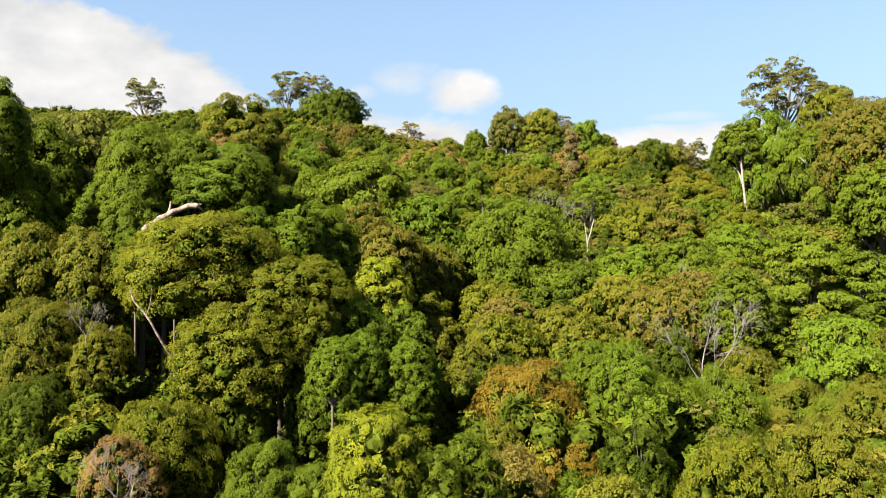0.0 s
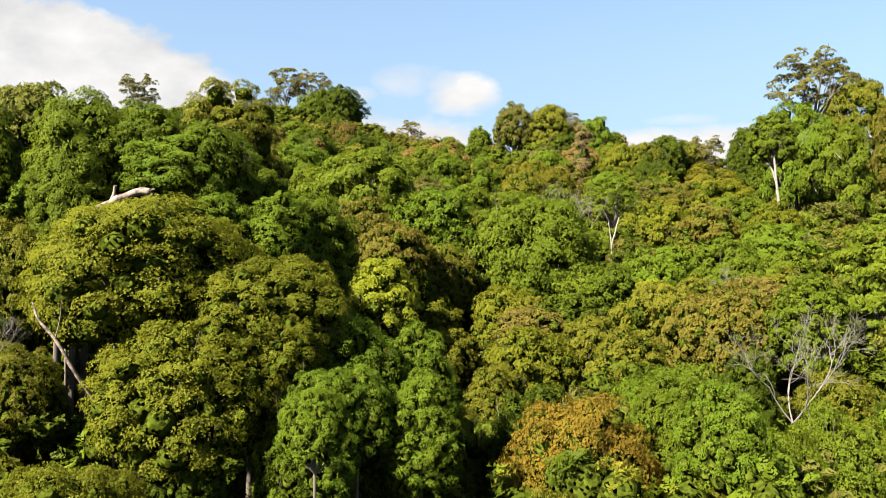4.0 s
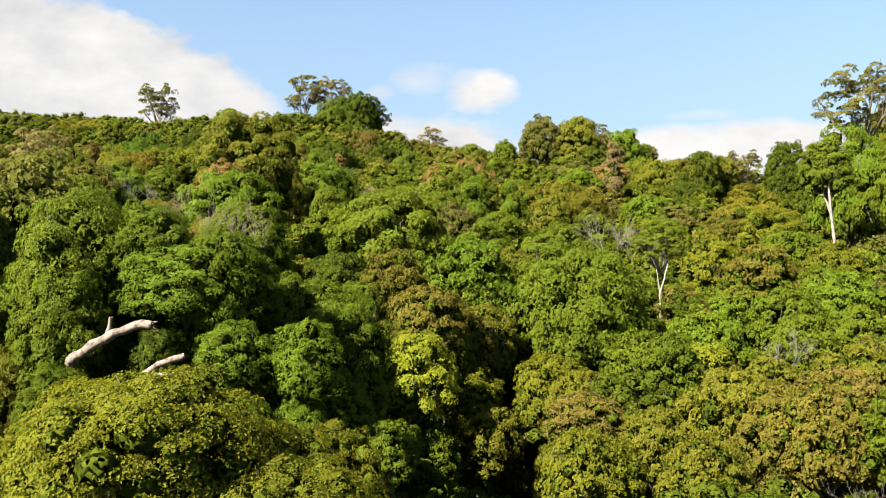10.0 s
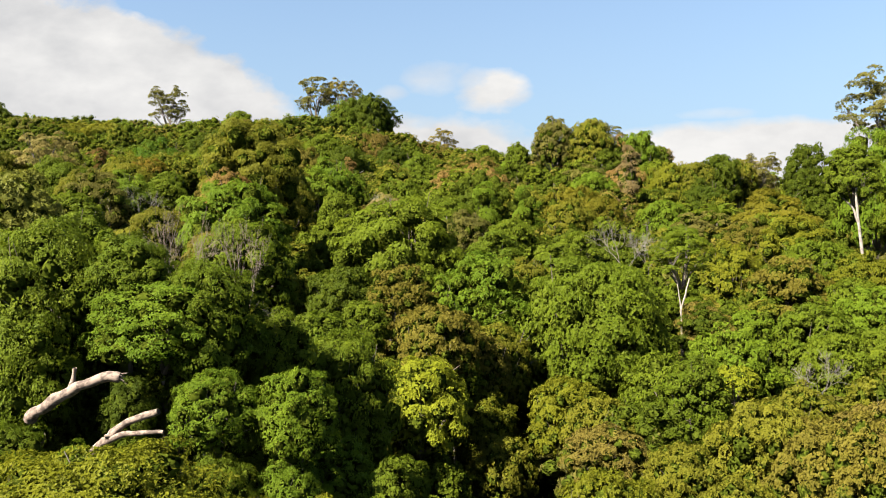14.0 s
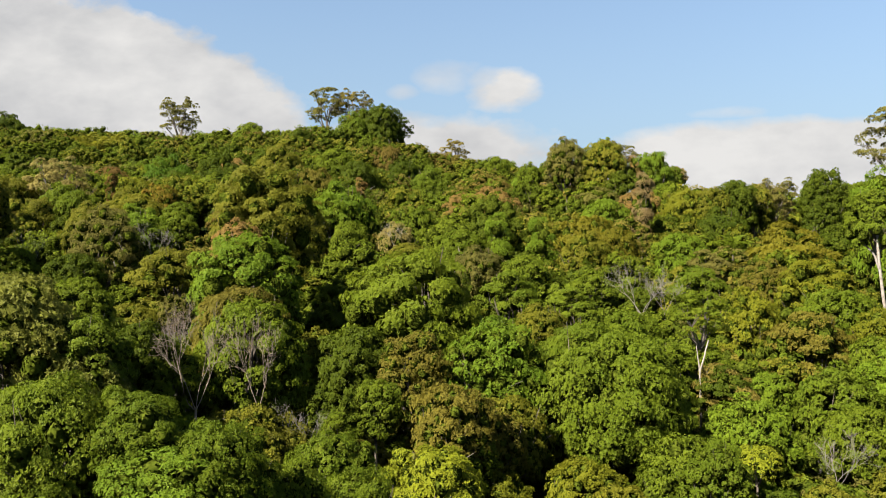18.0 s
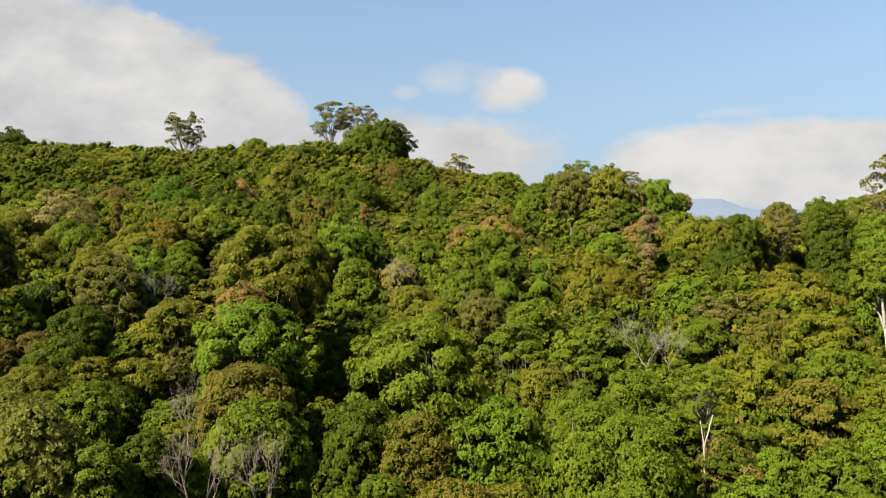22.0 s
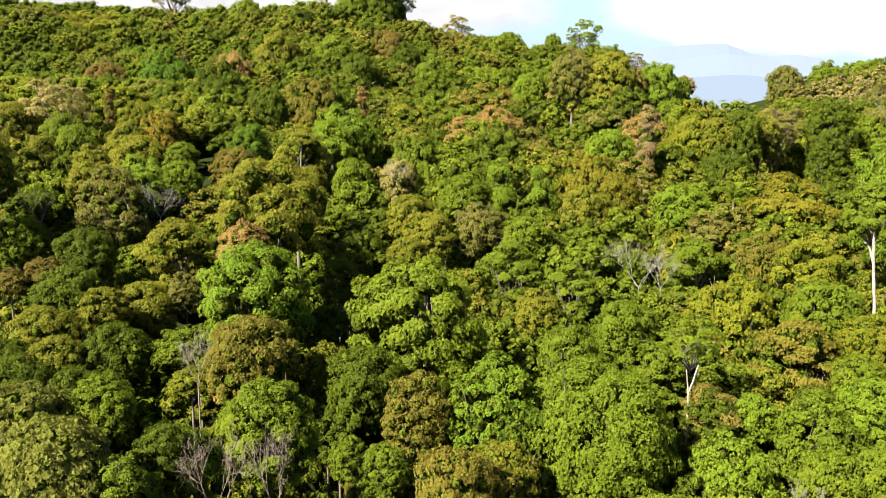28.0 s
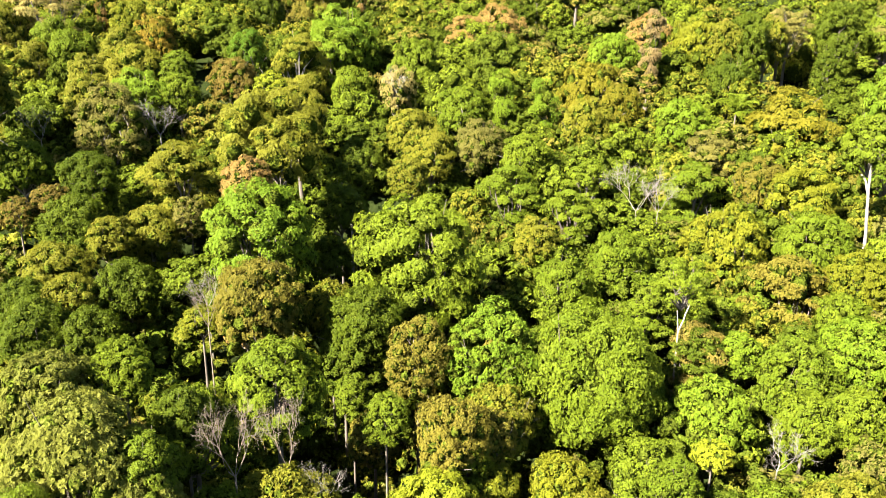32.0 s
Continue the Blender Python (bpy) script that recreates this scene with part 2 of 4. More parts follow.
def bark_material(name, dark, light, scale=3.0, lo=0.33, hi=0.66):
    m, n, l, b = material(name, 0.85)
    tex, wave, ramp_node, bump_node = n.new("ShaderNodeTexCoord"), n.new("ShaderNodeTexNoise"), n.new("ShaderNodeValToRGB"), n.new("ShaderNodeBump")
    wave.inputs["Scale"].default_value, wave.inputs["Detail"].default_value, wave.inputs["Roughness"].default_value = scale, 6, 0.65
    l.new(tex.outputs["Object"], wave.inputs["Vector"])
    l.new(wave.outputs["Fac"], ramp_node.inputs[0])
    ramp_node.color_ramp.elements[0].position, ramp_node.color_ramp.elements[0].color = lo, (*dark, 1)
    ramp_node.color_ramp.elements[1].position, ramp_node.color_ramp.elements[1].color = hi, (*light, 1)
    l.new(ramp_node.outputs[0], b.inputs["Base Color"])
    l.new(wave.outputs["Fac"], bump_node.inputs["Height"])
    bump_node.inputs["Strength"].default_value = 0.5
    l.new(bump_node.outputs[0], b.inputs["Normal"])
    return m


BARK = bark_material("grey_brown_bark", (0.0250, 0.0190, 0.0130), (0.0650, 0.0520, 0.0370))
PALE_BARK = bark_material("pale_bark", (0.0700, 0.0580, 0.0440), (0.1550, 0.1400, 0.1160))
GREY_WOOD = bark_material("weathered_dead_wood", (0.0480, 0.0410, 0.0330), (0.1000, 0.0880, 0.0730))
WARM_BARK = bark_material("pinkish_bark", (0.030, 0.018, 0.011), (0.125, 0.092, 0.068), 4.5, 0.42, 0.56)
DRY_WOOD = bark_material("dry_brown_wood", (0.0550, 0.0400, 0.0250), (0.1050, 0.0800, 0.0560))
WOODS = {"white": PALE_BARK, "grey": GREY_WOOD, "khaki": DRY_WOOD}


def soil_material():
    m, n, l, b = material("shade_darkened_litter", 1.0)
    b.inputs["Specular IOR Level"].default_value = 0.0
    tex, big, small = n.new("ShaderNodeTexCoord"), n.new("ShaderNodeTexNoise"), n.new("ShaderNodeTexNoise")
    big.inputs["Scale"].default_value, big.inputs["Detail"].default_value = 0.06, 5
    small.inputs["Scale"].default_value, small.inputs["Detail"].default_value = 1.7, 8
    l.new(tex.outputs["Object"], big.inputs["Vector"]), l.new(tex.outputs["Object"], small.inputs["Vector"])
    add = n.new("ShaderNodeMath")
    add.operation = "ADD"
    l.new(big.outputs["Fac"], add.inputs[0]), l.new(small.outputs["Fac"], add.inputs[1])
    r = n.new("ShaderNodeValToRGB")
    # litter colours cut to near black, painting in the shade below the crowns
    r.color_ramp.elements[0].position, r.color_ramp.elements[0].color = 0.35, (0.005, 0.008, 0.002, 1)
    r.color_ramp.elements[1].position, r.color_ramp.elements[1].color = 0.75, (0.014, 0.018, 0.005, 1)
    half = n.new("ShaderNodeMath")
    half.operation = "MULTIPLY"
    half.inputs[1].default_value = 0.5
    l.new(add.outputs[0], half.inputs[0]), l.new(half.outputs[0], r.inputs[0])
    l.new(r.outputs[0], b.inputs["Base Color"])
    bn = n.new("ShaderNodeBump")
    bn.inputs["Strength"].default_value, bn.inputs["Distance"].default_value = 0.8, 0.3
    l.new(small.outputs["Fac"], bn.inputs["Height"]), l.new(bn.outputs[0], b.inputs["Normal"])
    return m



def gap_shade_material():
    """The inside of a crown: dark green that paints the shade between leaf clumps."""
    m, n, l, b = material("painted_gap_shade", 1.0)
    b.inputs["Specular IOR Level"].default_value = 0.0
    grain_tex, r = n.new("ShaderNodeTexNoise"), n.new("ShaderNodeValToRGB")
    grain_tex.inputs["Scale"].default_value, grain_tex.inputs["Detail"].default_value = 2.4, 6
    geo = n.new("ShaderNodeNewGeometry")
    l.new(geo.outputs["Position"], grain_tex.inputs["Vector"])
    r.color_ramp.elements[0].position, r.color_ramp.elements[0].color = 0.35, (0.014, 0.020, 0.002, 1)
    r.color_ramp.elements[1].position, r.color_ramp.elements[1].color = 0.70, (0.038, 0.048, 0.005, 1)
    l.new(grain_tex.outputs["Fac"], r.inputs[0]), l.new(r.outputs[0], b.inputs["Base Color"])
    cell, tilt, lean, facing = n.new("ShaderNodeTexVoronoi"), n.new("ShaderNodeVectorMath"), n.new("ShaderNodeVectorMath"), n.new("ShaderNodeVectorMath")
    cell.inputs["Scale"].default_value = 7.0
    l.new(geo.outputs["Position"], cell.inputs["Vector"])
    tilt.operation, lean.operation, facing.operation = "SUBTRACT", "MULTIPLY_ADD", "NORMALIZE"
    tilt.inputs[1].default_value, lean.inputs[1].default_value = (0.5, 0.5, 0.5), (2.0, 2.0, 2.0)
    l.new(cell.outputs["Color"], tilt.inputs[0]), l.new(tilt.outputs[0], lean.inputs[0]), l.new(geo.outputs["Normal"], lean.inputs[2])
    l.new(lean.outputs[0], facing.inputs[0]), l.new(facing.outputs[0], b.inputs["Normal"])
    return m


GAP_SHADE = gap_shade_material()
SOIL = soil_material()

# ---- the lie of the land: canopy and ground heights ----
S = 0.65  # metres per plan unit


def ramp(v, lo, hi):
    k = np.clip((np.asarray(v, float) - lo) / (hi - lo), 0, 1)
    return k * k * (3 - 2 * k)


def bump(x, y, cx, cy, wx, wy):
    return np.exp(-((x - cx) / wx) ** 2 - ((y - cy) / wy) ** 2)


def canopy(xm, ym):
    """Height of the top of the forest, in metres, over the plan point."""
    x, y = np.asarray(xm, float) / S, np.asarray(ym, float) / S
    low = np.interp(y, [-400, -60, 60, 110, 150, 200, 270, 330, 400, 550, 700], [8, 22, 28, 31, 35, 44, 60, 73, 83, 97, 104])
    # the bump at (-58, 28) is unseen, added to shade the near valley
    low = low + 19 * bump(x, y, -50, 118, 22, 24) + 9 * bump(x, y, -25, 72, 14, 18) + 15 * bump(x, y, -58, 28, 22, 26)
    low = low + 10 * ramp(-x, 45, 95) + 6 * ramp(x, 35, 80) * ramp(300 - y, 0, 120)
    path = np.interp(y, [60, 90, 165, 200, 250, 300], [12, 10, -16, -30, -52, -60])
    low = low - (9 + 8 * bump(x, y, -30, 210, 40, 40)) * np.exp(-((x - path) / 11) ** 2) * ramp(y, 80, 130) * ramp(270 - y, 0, 60)
    low = low - 10 * bump(x, y, -78, 207, 16, 12)
    low = low + 12 * bump(x, y, 50, 408, 42, 48) + 11 * bump(x, y, -50, 188, 20, 26)
    low = low - 60 * ramp(y, 430, 560) * ramp(x, 40, 130)
    crest = np.interp(x, [-900, -400, -250, -130, -35, 44, 100, 150, 260, 300, 420, 600, 900],
                      [150, 164, 159, 167, 146, 136, 138, 108, 92, 108, 138, 148, 155])
    line = np.interp(x, [-400, -80, 60, 300, 600], [700, 750, 840, 860, 840])
    high = low + (crest - low) * ramp(y - line, -270, 10)
    back = ramp(y - line, 40, 700)
    return S * (high * (1 - back) + 20 * back)


GULLY = [(-19.0, 95.0), (-19.5, 103.0), (-23.0, 110.0), (-23.0, 130.0), (-26.0, 146.0), (-25.5, 165.0)]
SIDE_GULLY = [(-76.0, 140.0), (-63.0, 138.0), (-51.0, 140.0), (-42.0, 138.0)]


def off_line(line, x, y):
    """Distance of a plan point from a line of points."""
    best = np.full(np.broadcast(x, y).shape, 1e9)
    for (ax, ay), (bx, by) in zip(line, line[1:]):
        k = np.clip(((x - ax) * (bx - ax) + (y - ay) * (by - ay)) / ((bx - ax) ** 2 + (by - ay) ** 2), 0, 1)
        best = np.minimum(best, np.hypot(x - ax - k * (bx - ax), y - ay - k * (by - ay)))
    return best


def gully(x, y):
    """Depth of the narrow shady gullies below the forest's top."""
    return np.maximum(12.0 * np.exp(-(off_line(GULLY, x, y) / 4.0) ** 2), 7.0 * np.exp(-(off_line(SIDE_GULLY, x, y) / 3.2) ** 2))


def ground_height(xm, ym):
    x, y = np.asarray(xm, float), np.asarray(ym, float)
    return canopy(x, y) - 13.0 - gully(x, y) + 0.8 * np.sin(x * 0.11 + 1.3) * np.sin(y * 0.09) + 0.3 * np.sin(x * 0.37) * np.cos(y * 0.31)


# ---- mesh building ----
def mesh_of(name, verts, quads, tris, mats, quad_mat=None, tri_mat=None, tone=None, smooth=True, round_quads=False):
    me = bpy.data.meshes.new(name)
    verts = np.asarray(verts, np.float32).reshape(-1, 3)
    quads, tris = np.asarray(quads, np.int32).reshape(-1, 4), np.asarray(tris, np.int32).reshape(-1, 3)
    nq, nt = len(quads), len(tris)
    me.vertices.add(len(verts))
    me.vertices.foreach_set("co", verts.ravel())
    me.loops.add(4 * nq + 3 * nt)
    me.loops.foreach_set("vertex_index", np.concatenate([quads.ravel(), tris.ravel()]))
    me.polygons.add(nq + nt)
    me.polygons.foreach_set("loop_start", np.concatenate([np.arange(nq) * 4, 4 * nq + np.arange(nt) * 3]).astype(np.int32))
    for m in mats:
        me.materials.append(m)
    if quad_mat is not None:
        me.polygons.foreach_set("material_index", np.concatenate([quad_mat, tri_mat]).astype(np.int32))
    if tone is not None:
        me.attributes.new("tone", "FLOAT", "POINT").data.foreach_set("value", np.asarray(tone, np.float32))
    if smooth:
        me.polygons.foreach_set("use_smooth", np.concatenate([np.full(nq, round_quads), np.ones(nt, bool)]))
    me.update(calc_edges=True)
    return me


def ico(level):
    bm = bmesh.new()
    bmesh.ops.create_icosphere(bm, subdivisions=level, radius=1)
    v = np.array([p.co[:] for p in bm.verts])
    f = np.array([[p.index for p in q.verts] for q in bm.faces])
    bm.free()
    return v, f


BALLS = {1: ico(1), 2: ico(2)}


def unit(v):
    return v / np.maximum(np.linalg.norm(v, axis=1, keepdims=True), 1e-6)


def lobes_of(form, rng, count):
    """Clumps of a crown of radius 1 round the origin: centres and radii."""
    k = np.arange(count) + 0.5
    turn = k * 2.39996 + rng.uniform(0, 6)
    if form == "tier":
        level = rng.integers(0, 5, count)
        rad = np.sqrt(rng.uniform(0.02, 1, count)) * np.array([0.70, 0.82, 0.80, 0.62, 0.34])[level]
        c = np.stack([rad * np.cos(turn), rad * np.sin(turn), np.array([-0.6, -0.33, -0.06, 0.2, 0.42])[level] + rng.normal(0, 0.09, count)], 1)
        r = np.stack([rng.uniform(0.20, 0.33, count)] * 2 + [rng.uniform(0.10, 0.18, count)], 1)
        return c, r
    if form == "open":
        rad = np.sqrt(rng.uniform(0.05, 1, count)) * 0.85
        c = np.stack([rad * np.cos(turn), rad * np.sin(turn), np.sqrt(1.02 - rad ** 2) * rng.uniform(-0.25, 0.85, count)], 1)
        r = np.stack([rng.uniform(0.12, 0.22, count)] * 2 + [rng.uniform(0.09, 0.16, count)], 1)
        return c, r
    if form == "column":
        z = np.linspace(0.9, -1.7, count)
        c = np.stack([0.35 * np.cos(turn) * rng.uniform(0.2, 1, count), 0.35 * np.sin(turn) * rng.uniform(0.2, 1, count), z], 1)
        r = np.stack([np.interp(z, [-1.7, 0.2, 0.9], [0.26, 0.45, 0.4]) * rng.uniform(0.8, 1.1, count)] * 2 + [rng.uniform(0.3, 0.5, count)], 1)
        return c, r
    spread = {"dome": 1.72, "lobed": 1.75, "mango": 1.75, "round": 1.88, "bush": 1.5}[form]
    polar = np.arccos(1 - (k / count) * spread)
    size = {"dome": (0.17, 0.29), "lobed": (0.20, 0.33), "mango": (0.16, 0.26), "round": (0.18, 0.29), "bush": (0.20, 0.32)}[form]
    tall = {"dome": 0.76, "lobed": 0.86, "mango": 0.92, "round": 1.12, "bush": 0.7}[form]
    r0 = rng.uniform(*size, count)
    out = (1 - 0.75 * r0) * rng.uniform(0.84, 1.07, count) * (1 + 0.13 * np.sin(3 * turn + rng.uniform(0, 6)) * np.sin(polar))
    c = np.stack([out * np.sin(polar) * np.cos(turn), out * np.sin(polar) * np.sin(turn), out * np.cos(polar) * tall], 1)
    c[:, :2] += rng.normal(0, 0.03, (count, 2))
    return c, np.stack([r0, r0, r0 * rng.uniform(0.66, 0.9, count)], 1)


def leaves_on(c, r, total, length, width, rng, droop=0.25, subs=10, flat=0.72):
    """Sprays of leaves laid over the billows of the clumps: corner points, four to a spray, and a tone for each billow."""
    count = len(c)
    own = np.repeat(np.arange(count), subs)
    way = unit(rng.normal(0, 1, (count * subs, 3)) + (0, 0, 0.45))
    size = rng.uniform(0.42, 0.66, (count * subs, 1))
    mid, half = c[own] + way * r[own] * 0.62, r[own] * size * (1, 1, flat)
    buried = np.zeros(len(mid), bool)
    for k in range(count):
        buried |= (np.sum(((mid - c[k]) / r[k]) ** 2, 1) < 0.42) & (own != k)
    own, way, mid, half = own[~buried], way[~buried], mid[~buried], half[~buried]
    shade = rng.normal(0, 0.14, count)[own] + rng.normal(0, 0.16, len(own))
    w = half[:, 0] * (half[:, 1] + half[:, 2])
    pick = rng.choice(len(mid), int(total * 1.45), p=w / w.sum())
    d = unit(rng.normal(0, 1, (len(pick), 3)) + 0.35 * way[pick])
    flip = (d[:, 2] < -0.3) & (rng.random(len(d)) < 0.85)
    d[flip, 2] *= -1
    p = mid[pick] + d * half[pick] * rng.uniform(0.80, 1.12, (len(d), 1))
    hidden = np.sum(((p - c[own[pick]]) / r[own[pick]]) ** 2, 1) < 0.50
    for k in range(count):
        hidden |= (np.sum(((p - c[k]) / r[k]) ** 2, 1) < 0.62) & (own[pick] != k)
    p, d, pick = p[~hidden], d[~hidden], pick[~hidden]
    whole = unit(c * (1, 1, 0.8) + (0, 0, 0.35))[own[pick]]
    n = unit(0.75 * d + 0.35 * way[pick] + 0.75 * whole + 0.30 * rng.normal(0, 1, d.shape) + (0, 0, 0.12))
    axis = unit(np.cross(n, unit(rng.normal(0, 1, n.shape))) - (0, 0, droop))
    side = unit(np.cross(axis, n))
    up = np.cross(side, axis)
    ln, wd = length * rng.uniform(0.65, 1.25, (len(p), 1)), width * rng.uniform(0.7, 1.2, (len(p), 1))
    v = np.stack([p - axis * ln / 2, p + side * wd / 2 + up * wd * 0.15, p + axis * ln / 2 - up * wd * 0.1, p - side * wd / 2 + up * wd * 0.15], 1).reshape(-1, 3)
    return v, np.arange(len(v)).reshape(-1, 4), np.repeat(shade[pick], 4)


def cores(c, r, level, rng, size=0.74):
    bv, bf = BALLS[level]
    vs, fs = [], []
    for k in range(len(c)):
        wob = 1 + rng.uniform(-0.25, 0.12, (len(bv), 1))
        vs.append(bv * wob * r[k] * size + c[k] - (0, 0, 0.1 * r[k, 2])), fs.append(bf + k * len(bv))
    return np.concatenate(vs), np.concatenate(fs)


def tube(vs, qs, pts, radii, sides=6):
    """Adds a tapered, bent branch to the lists of points and faces."""
    pts = [Vector(p) for p in pts]
    base = len(vs)
    for k, p in enumerate(pts):
        along = (pts[min(k + 1, len(pts) - 1)] - pts[max(k - 1, 0)]).normalized()
        a = along.orthogonal().normalized()
        b = along.cross(a)
        for s in range(sides):
            t = 2 * math.pi * s / sides
            vs.append(p + (a * math.cos(t) + b * math.sin(t)) * radii[k])
    for k in range(len(pts) - 1):
        for s in range(sides):
            s2 = (s + 1) % sides
            qs.append((base + k * sides + s, base + k * sides + s2, base + (k + 1) * sides + s2, base + (k + 1) * sides + s))


def bent(a, b, steps, sag, rng):
    a, b = Vector(a), Vector(b)
    off = Vector(rng.normal(0, 1, 3)) * sag * (b - a).length
    return [a.lerp(b, k / steps) + off * math.sin(math.pi * k / steps) for k in range(steps + 1)]


def limbs_mesh(name, c, rng, mat, most=9):
    vs, qs = [], []
    root = Vector((0, 0, -0.75))
    for k in rng.permutation(len(c))[:most]:
        tip = Vector(c[k])
        path = bent(root, tip, 4, 0.10, rng)
        tube(vs, qs, path, [0.036, 0.030, 0.022, 0.014, 0.006], 5)
        for _ in range(2):
            side = tip + Vector(rng.normal(0, 0.16, 3))
            tube(vs, qs, bent(path[2], side, 2, 0.1, rng), [0.014, 0.009, 0.003], 4)
    return mesh_of(name, [v[:] for v in vs], qs, [], [mat])


def trunk_mesh(name, mat, seed, lean=0.06):
    """A trunk of length 1 up to the origin, radius 1 at its head."""
    rng = np.random.default_rng(seed)
    vs, qs = [], []
    for k, rad in enumerate((2.2, 1.65, 1.45, 1.3, 1.2, 1.1, 0.95)):
        cx, cy = lean * 9 * math.sin(k * 1.1 + seed) * (1 - k / 6), lean * 9 * math.cos(k * 0.9) * (1 - k / 6)
        for s in range(8):
            a = s * math.pi / 4
            w = rad * rng.uniform(0.9, 1.1)
            vs.append((cx + w * math.cos(a), cy + w * math.sin(a), -1 + k / 6))
        if k:
            qs += [(8 * k - 8 + s, 8 * k - 8 + (s + 1) % 8, 8 * k + (s + 1) % 8, 8 * k + s) for s in range(8)]
    return mesh_of(name, vs, qs, [], [mat], round_quads=True)


def bare_mesh(name, seed, mat, depth=5, spread=0.55, rise=1.0, thick=0.0105):
    """Bare branches of a leafless crown, radius about 1, from a fork at the foot."""
    rng = np.random.default_rng(seed)
    vs, qs = [], []

    def grow(p, way, ln, rad, left):
        tip = p + way * ln
        path = bent(p, tip, 3, 0.07, rng)
        tube(vs, qs, path, [rad, rad * 0.88, rad * 0.76, rad * 0.62], 6 if left > 2 else 4)
        if left == 0:
            return
        for k in range(3 if left in (3, 5) else 2):
            turn = Vector(rng.normal(0, 1, 3))
            nxt = (way + turn * spread * 0.62 + Vector((0, 0, 0.12 * rise))).normalized()
            grow(path[-1] if k else path[2], nxt, ln * rng.uniform(0.58, 0.80), rad * 0.68, left - 1)

    for k in range(4):
        a = k * 1.6 + rng.uniform(-0.4, 0.4)
        grow(Vector((0, 0, -0.75)), Vector((0.72 * math.cos(a), 0.72 * math.sin(a), rise)).normalized(), rng.uniform(0.5, 0.65), thick, depth)
    return mesh_of(name, [v[:] for v in vs], qs, [], [mat])


# ---- crowns, in three finenesses for the near, the middle and the far slope ----
GRAIN = {"close": (1.0, 4.0, 0.135, 0.10, 66000), "near": (1.0, 4.0, 0.21, 0.16, 34000), "mid": (0.85, 4.5, 0.36, 0.27, 13000), "far": (0.7, 6.0, 0.46, 0.35, 12000)}
LOBES = {"dome": 84, "lobed": 50, "mango": 90, "round": 84, "tier": 60, "open": 70, "column": 16, "bush": 36}
KINDS = {}


def crown_kind(form, grain, k):
    """The meshes of a crown of radius 1 and of its boughs, made once for each form, fineness and variant."""
    var = k % (3 if form in ("dome", "lobed", "round") else 2)
    if (form, grain, var) not in KINDS:
        few, ref, ln, wd, total = GRAIN[grain]
        rng = np.random.default_rng(100 * list(LOBES).index(form) + 10 * var + 7)
        c, r = lobes_of(form, rng, int(LOBES[form] * few))
        share = {"open": 0.7, "column": 0.7, "bush": 0.6}.get(form, 1.0)
        big = {"lobed": 0.85, "round": 0.9, "mango": 1.25, "tier": 1.0}.get(form, 1.0)
        droop = {"column": 0.9, "lobed": 0.1, "mango": 0.3}.get(form, 0.25)
        grow = 1 / np.percentile(np.hypot(c[:, 0], c[:, 1]) + 0.8 * r[:, 0], 88) if form != "column" else 1.0
        c, r = c * grow, r * grow
        v1, q1, tone = leaves_on(c, r, total * share / big, ln * big / ref, wd * big / ref, rng, droop, 12 if grain in ("close", "near") else 8, 0.6 if form in ("tier", "open") else 0.72)
        # the dark cores put painted shade behind the leaf sprays
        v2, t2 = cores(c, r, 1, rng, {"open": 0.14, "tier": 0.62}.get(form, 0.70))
        crown = mesh_of("crown", np.concatenate([v1, v2]), q1, t2 + len(v1), [LEAF["green"], GAP_SHADE], np.zeros(len(q1)), np.ones(len(t2)), np.concatenate([tone, np.zeros(len(v2))]))
        KINDS[form, grain, var] = (crown, limbs_mesh("bough", c, rng, BARK))
    return KINDS[form, grain, var]


TRUNKS = [trunk_mesh("trunk", BARK, s) for s in (1, 2, 3)]
BARES = [bare_mesh("branches", s, GREY_WOOD, 6, 0.58 + 0.05 * s) for s in (1, 2, 3, 4)]
FORM_WORDS = {"dome": "broad domed crown", "lobed": "crown of heavy rounded clumps", "mango": "dense crown of long tufted leaves", "round": "tall rounded crown",
              "tier": "crown in flat layers", "open": "thin open crown showing its limbs", "column": "hanging curtain of creepers", "bush": "low dense crown"}
planted = []


def child(name, me, parent, m, mat=None):
    ob = new(name, me)
    ob.parent = parent
    ob.matrix_basis = m
    if mat:
        ob.material_slots[0].link = "OBJECT"
        ob.material_slots[0].material = mat
    return ob


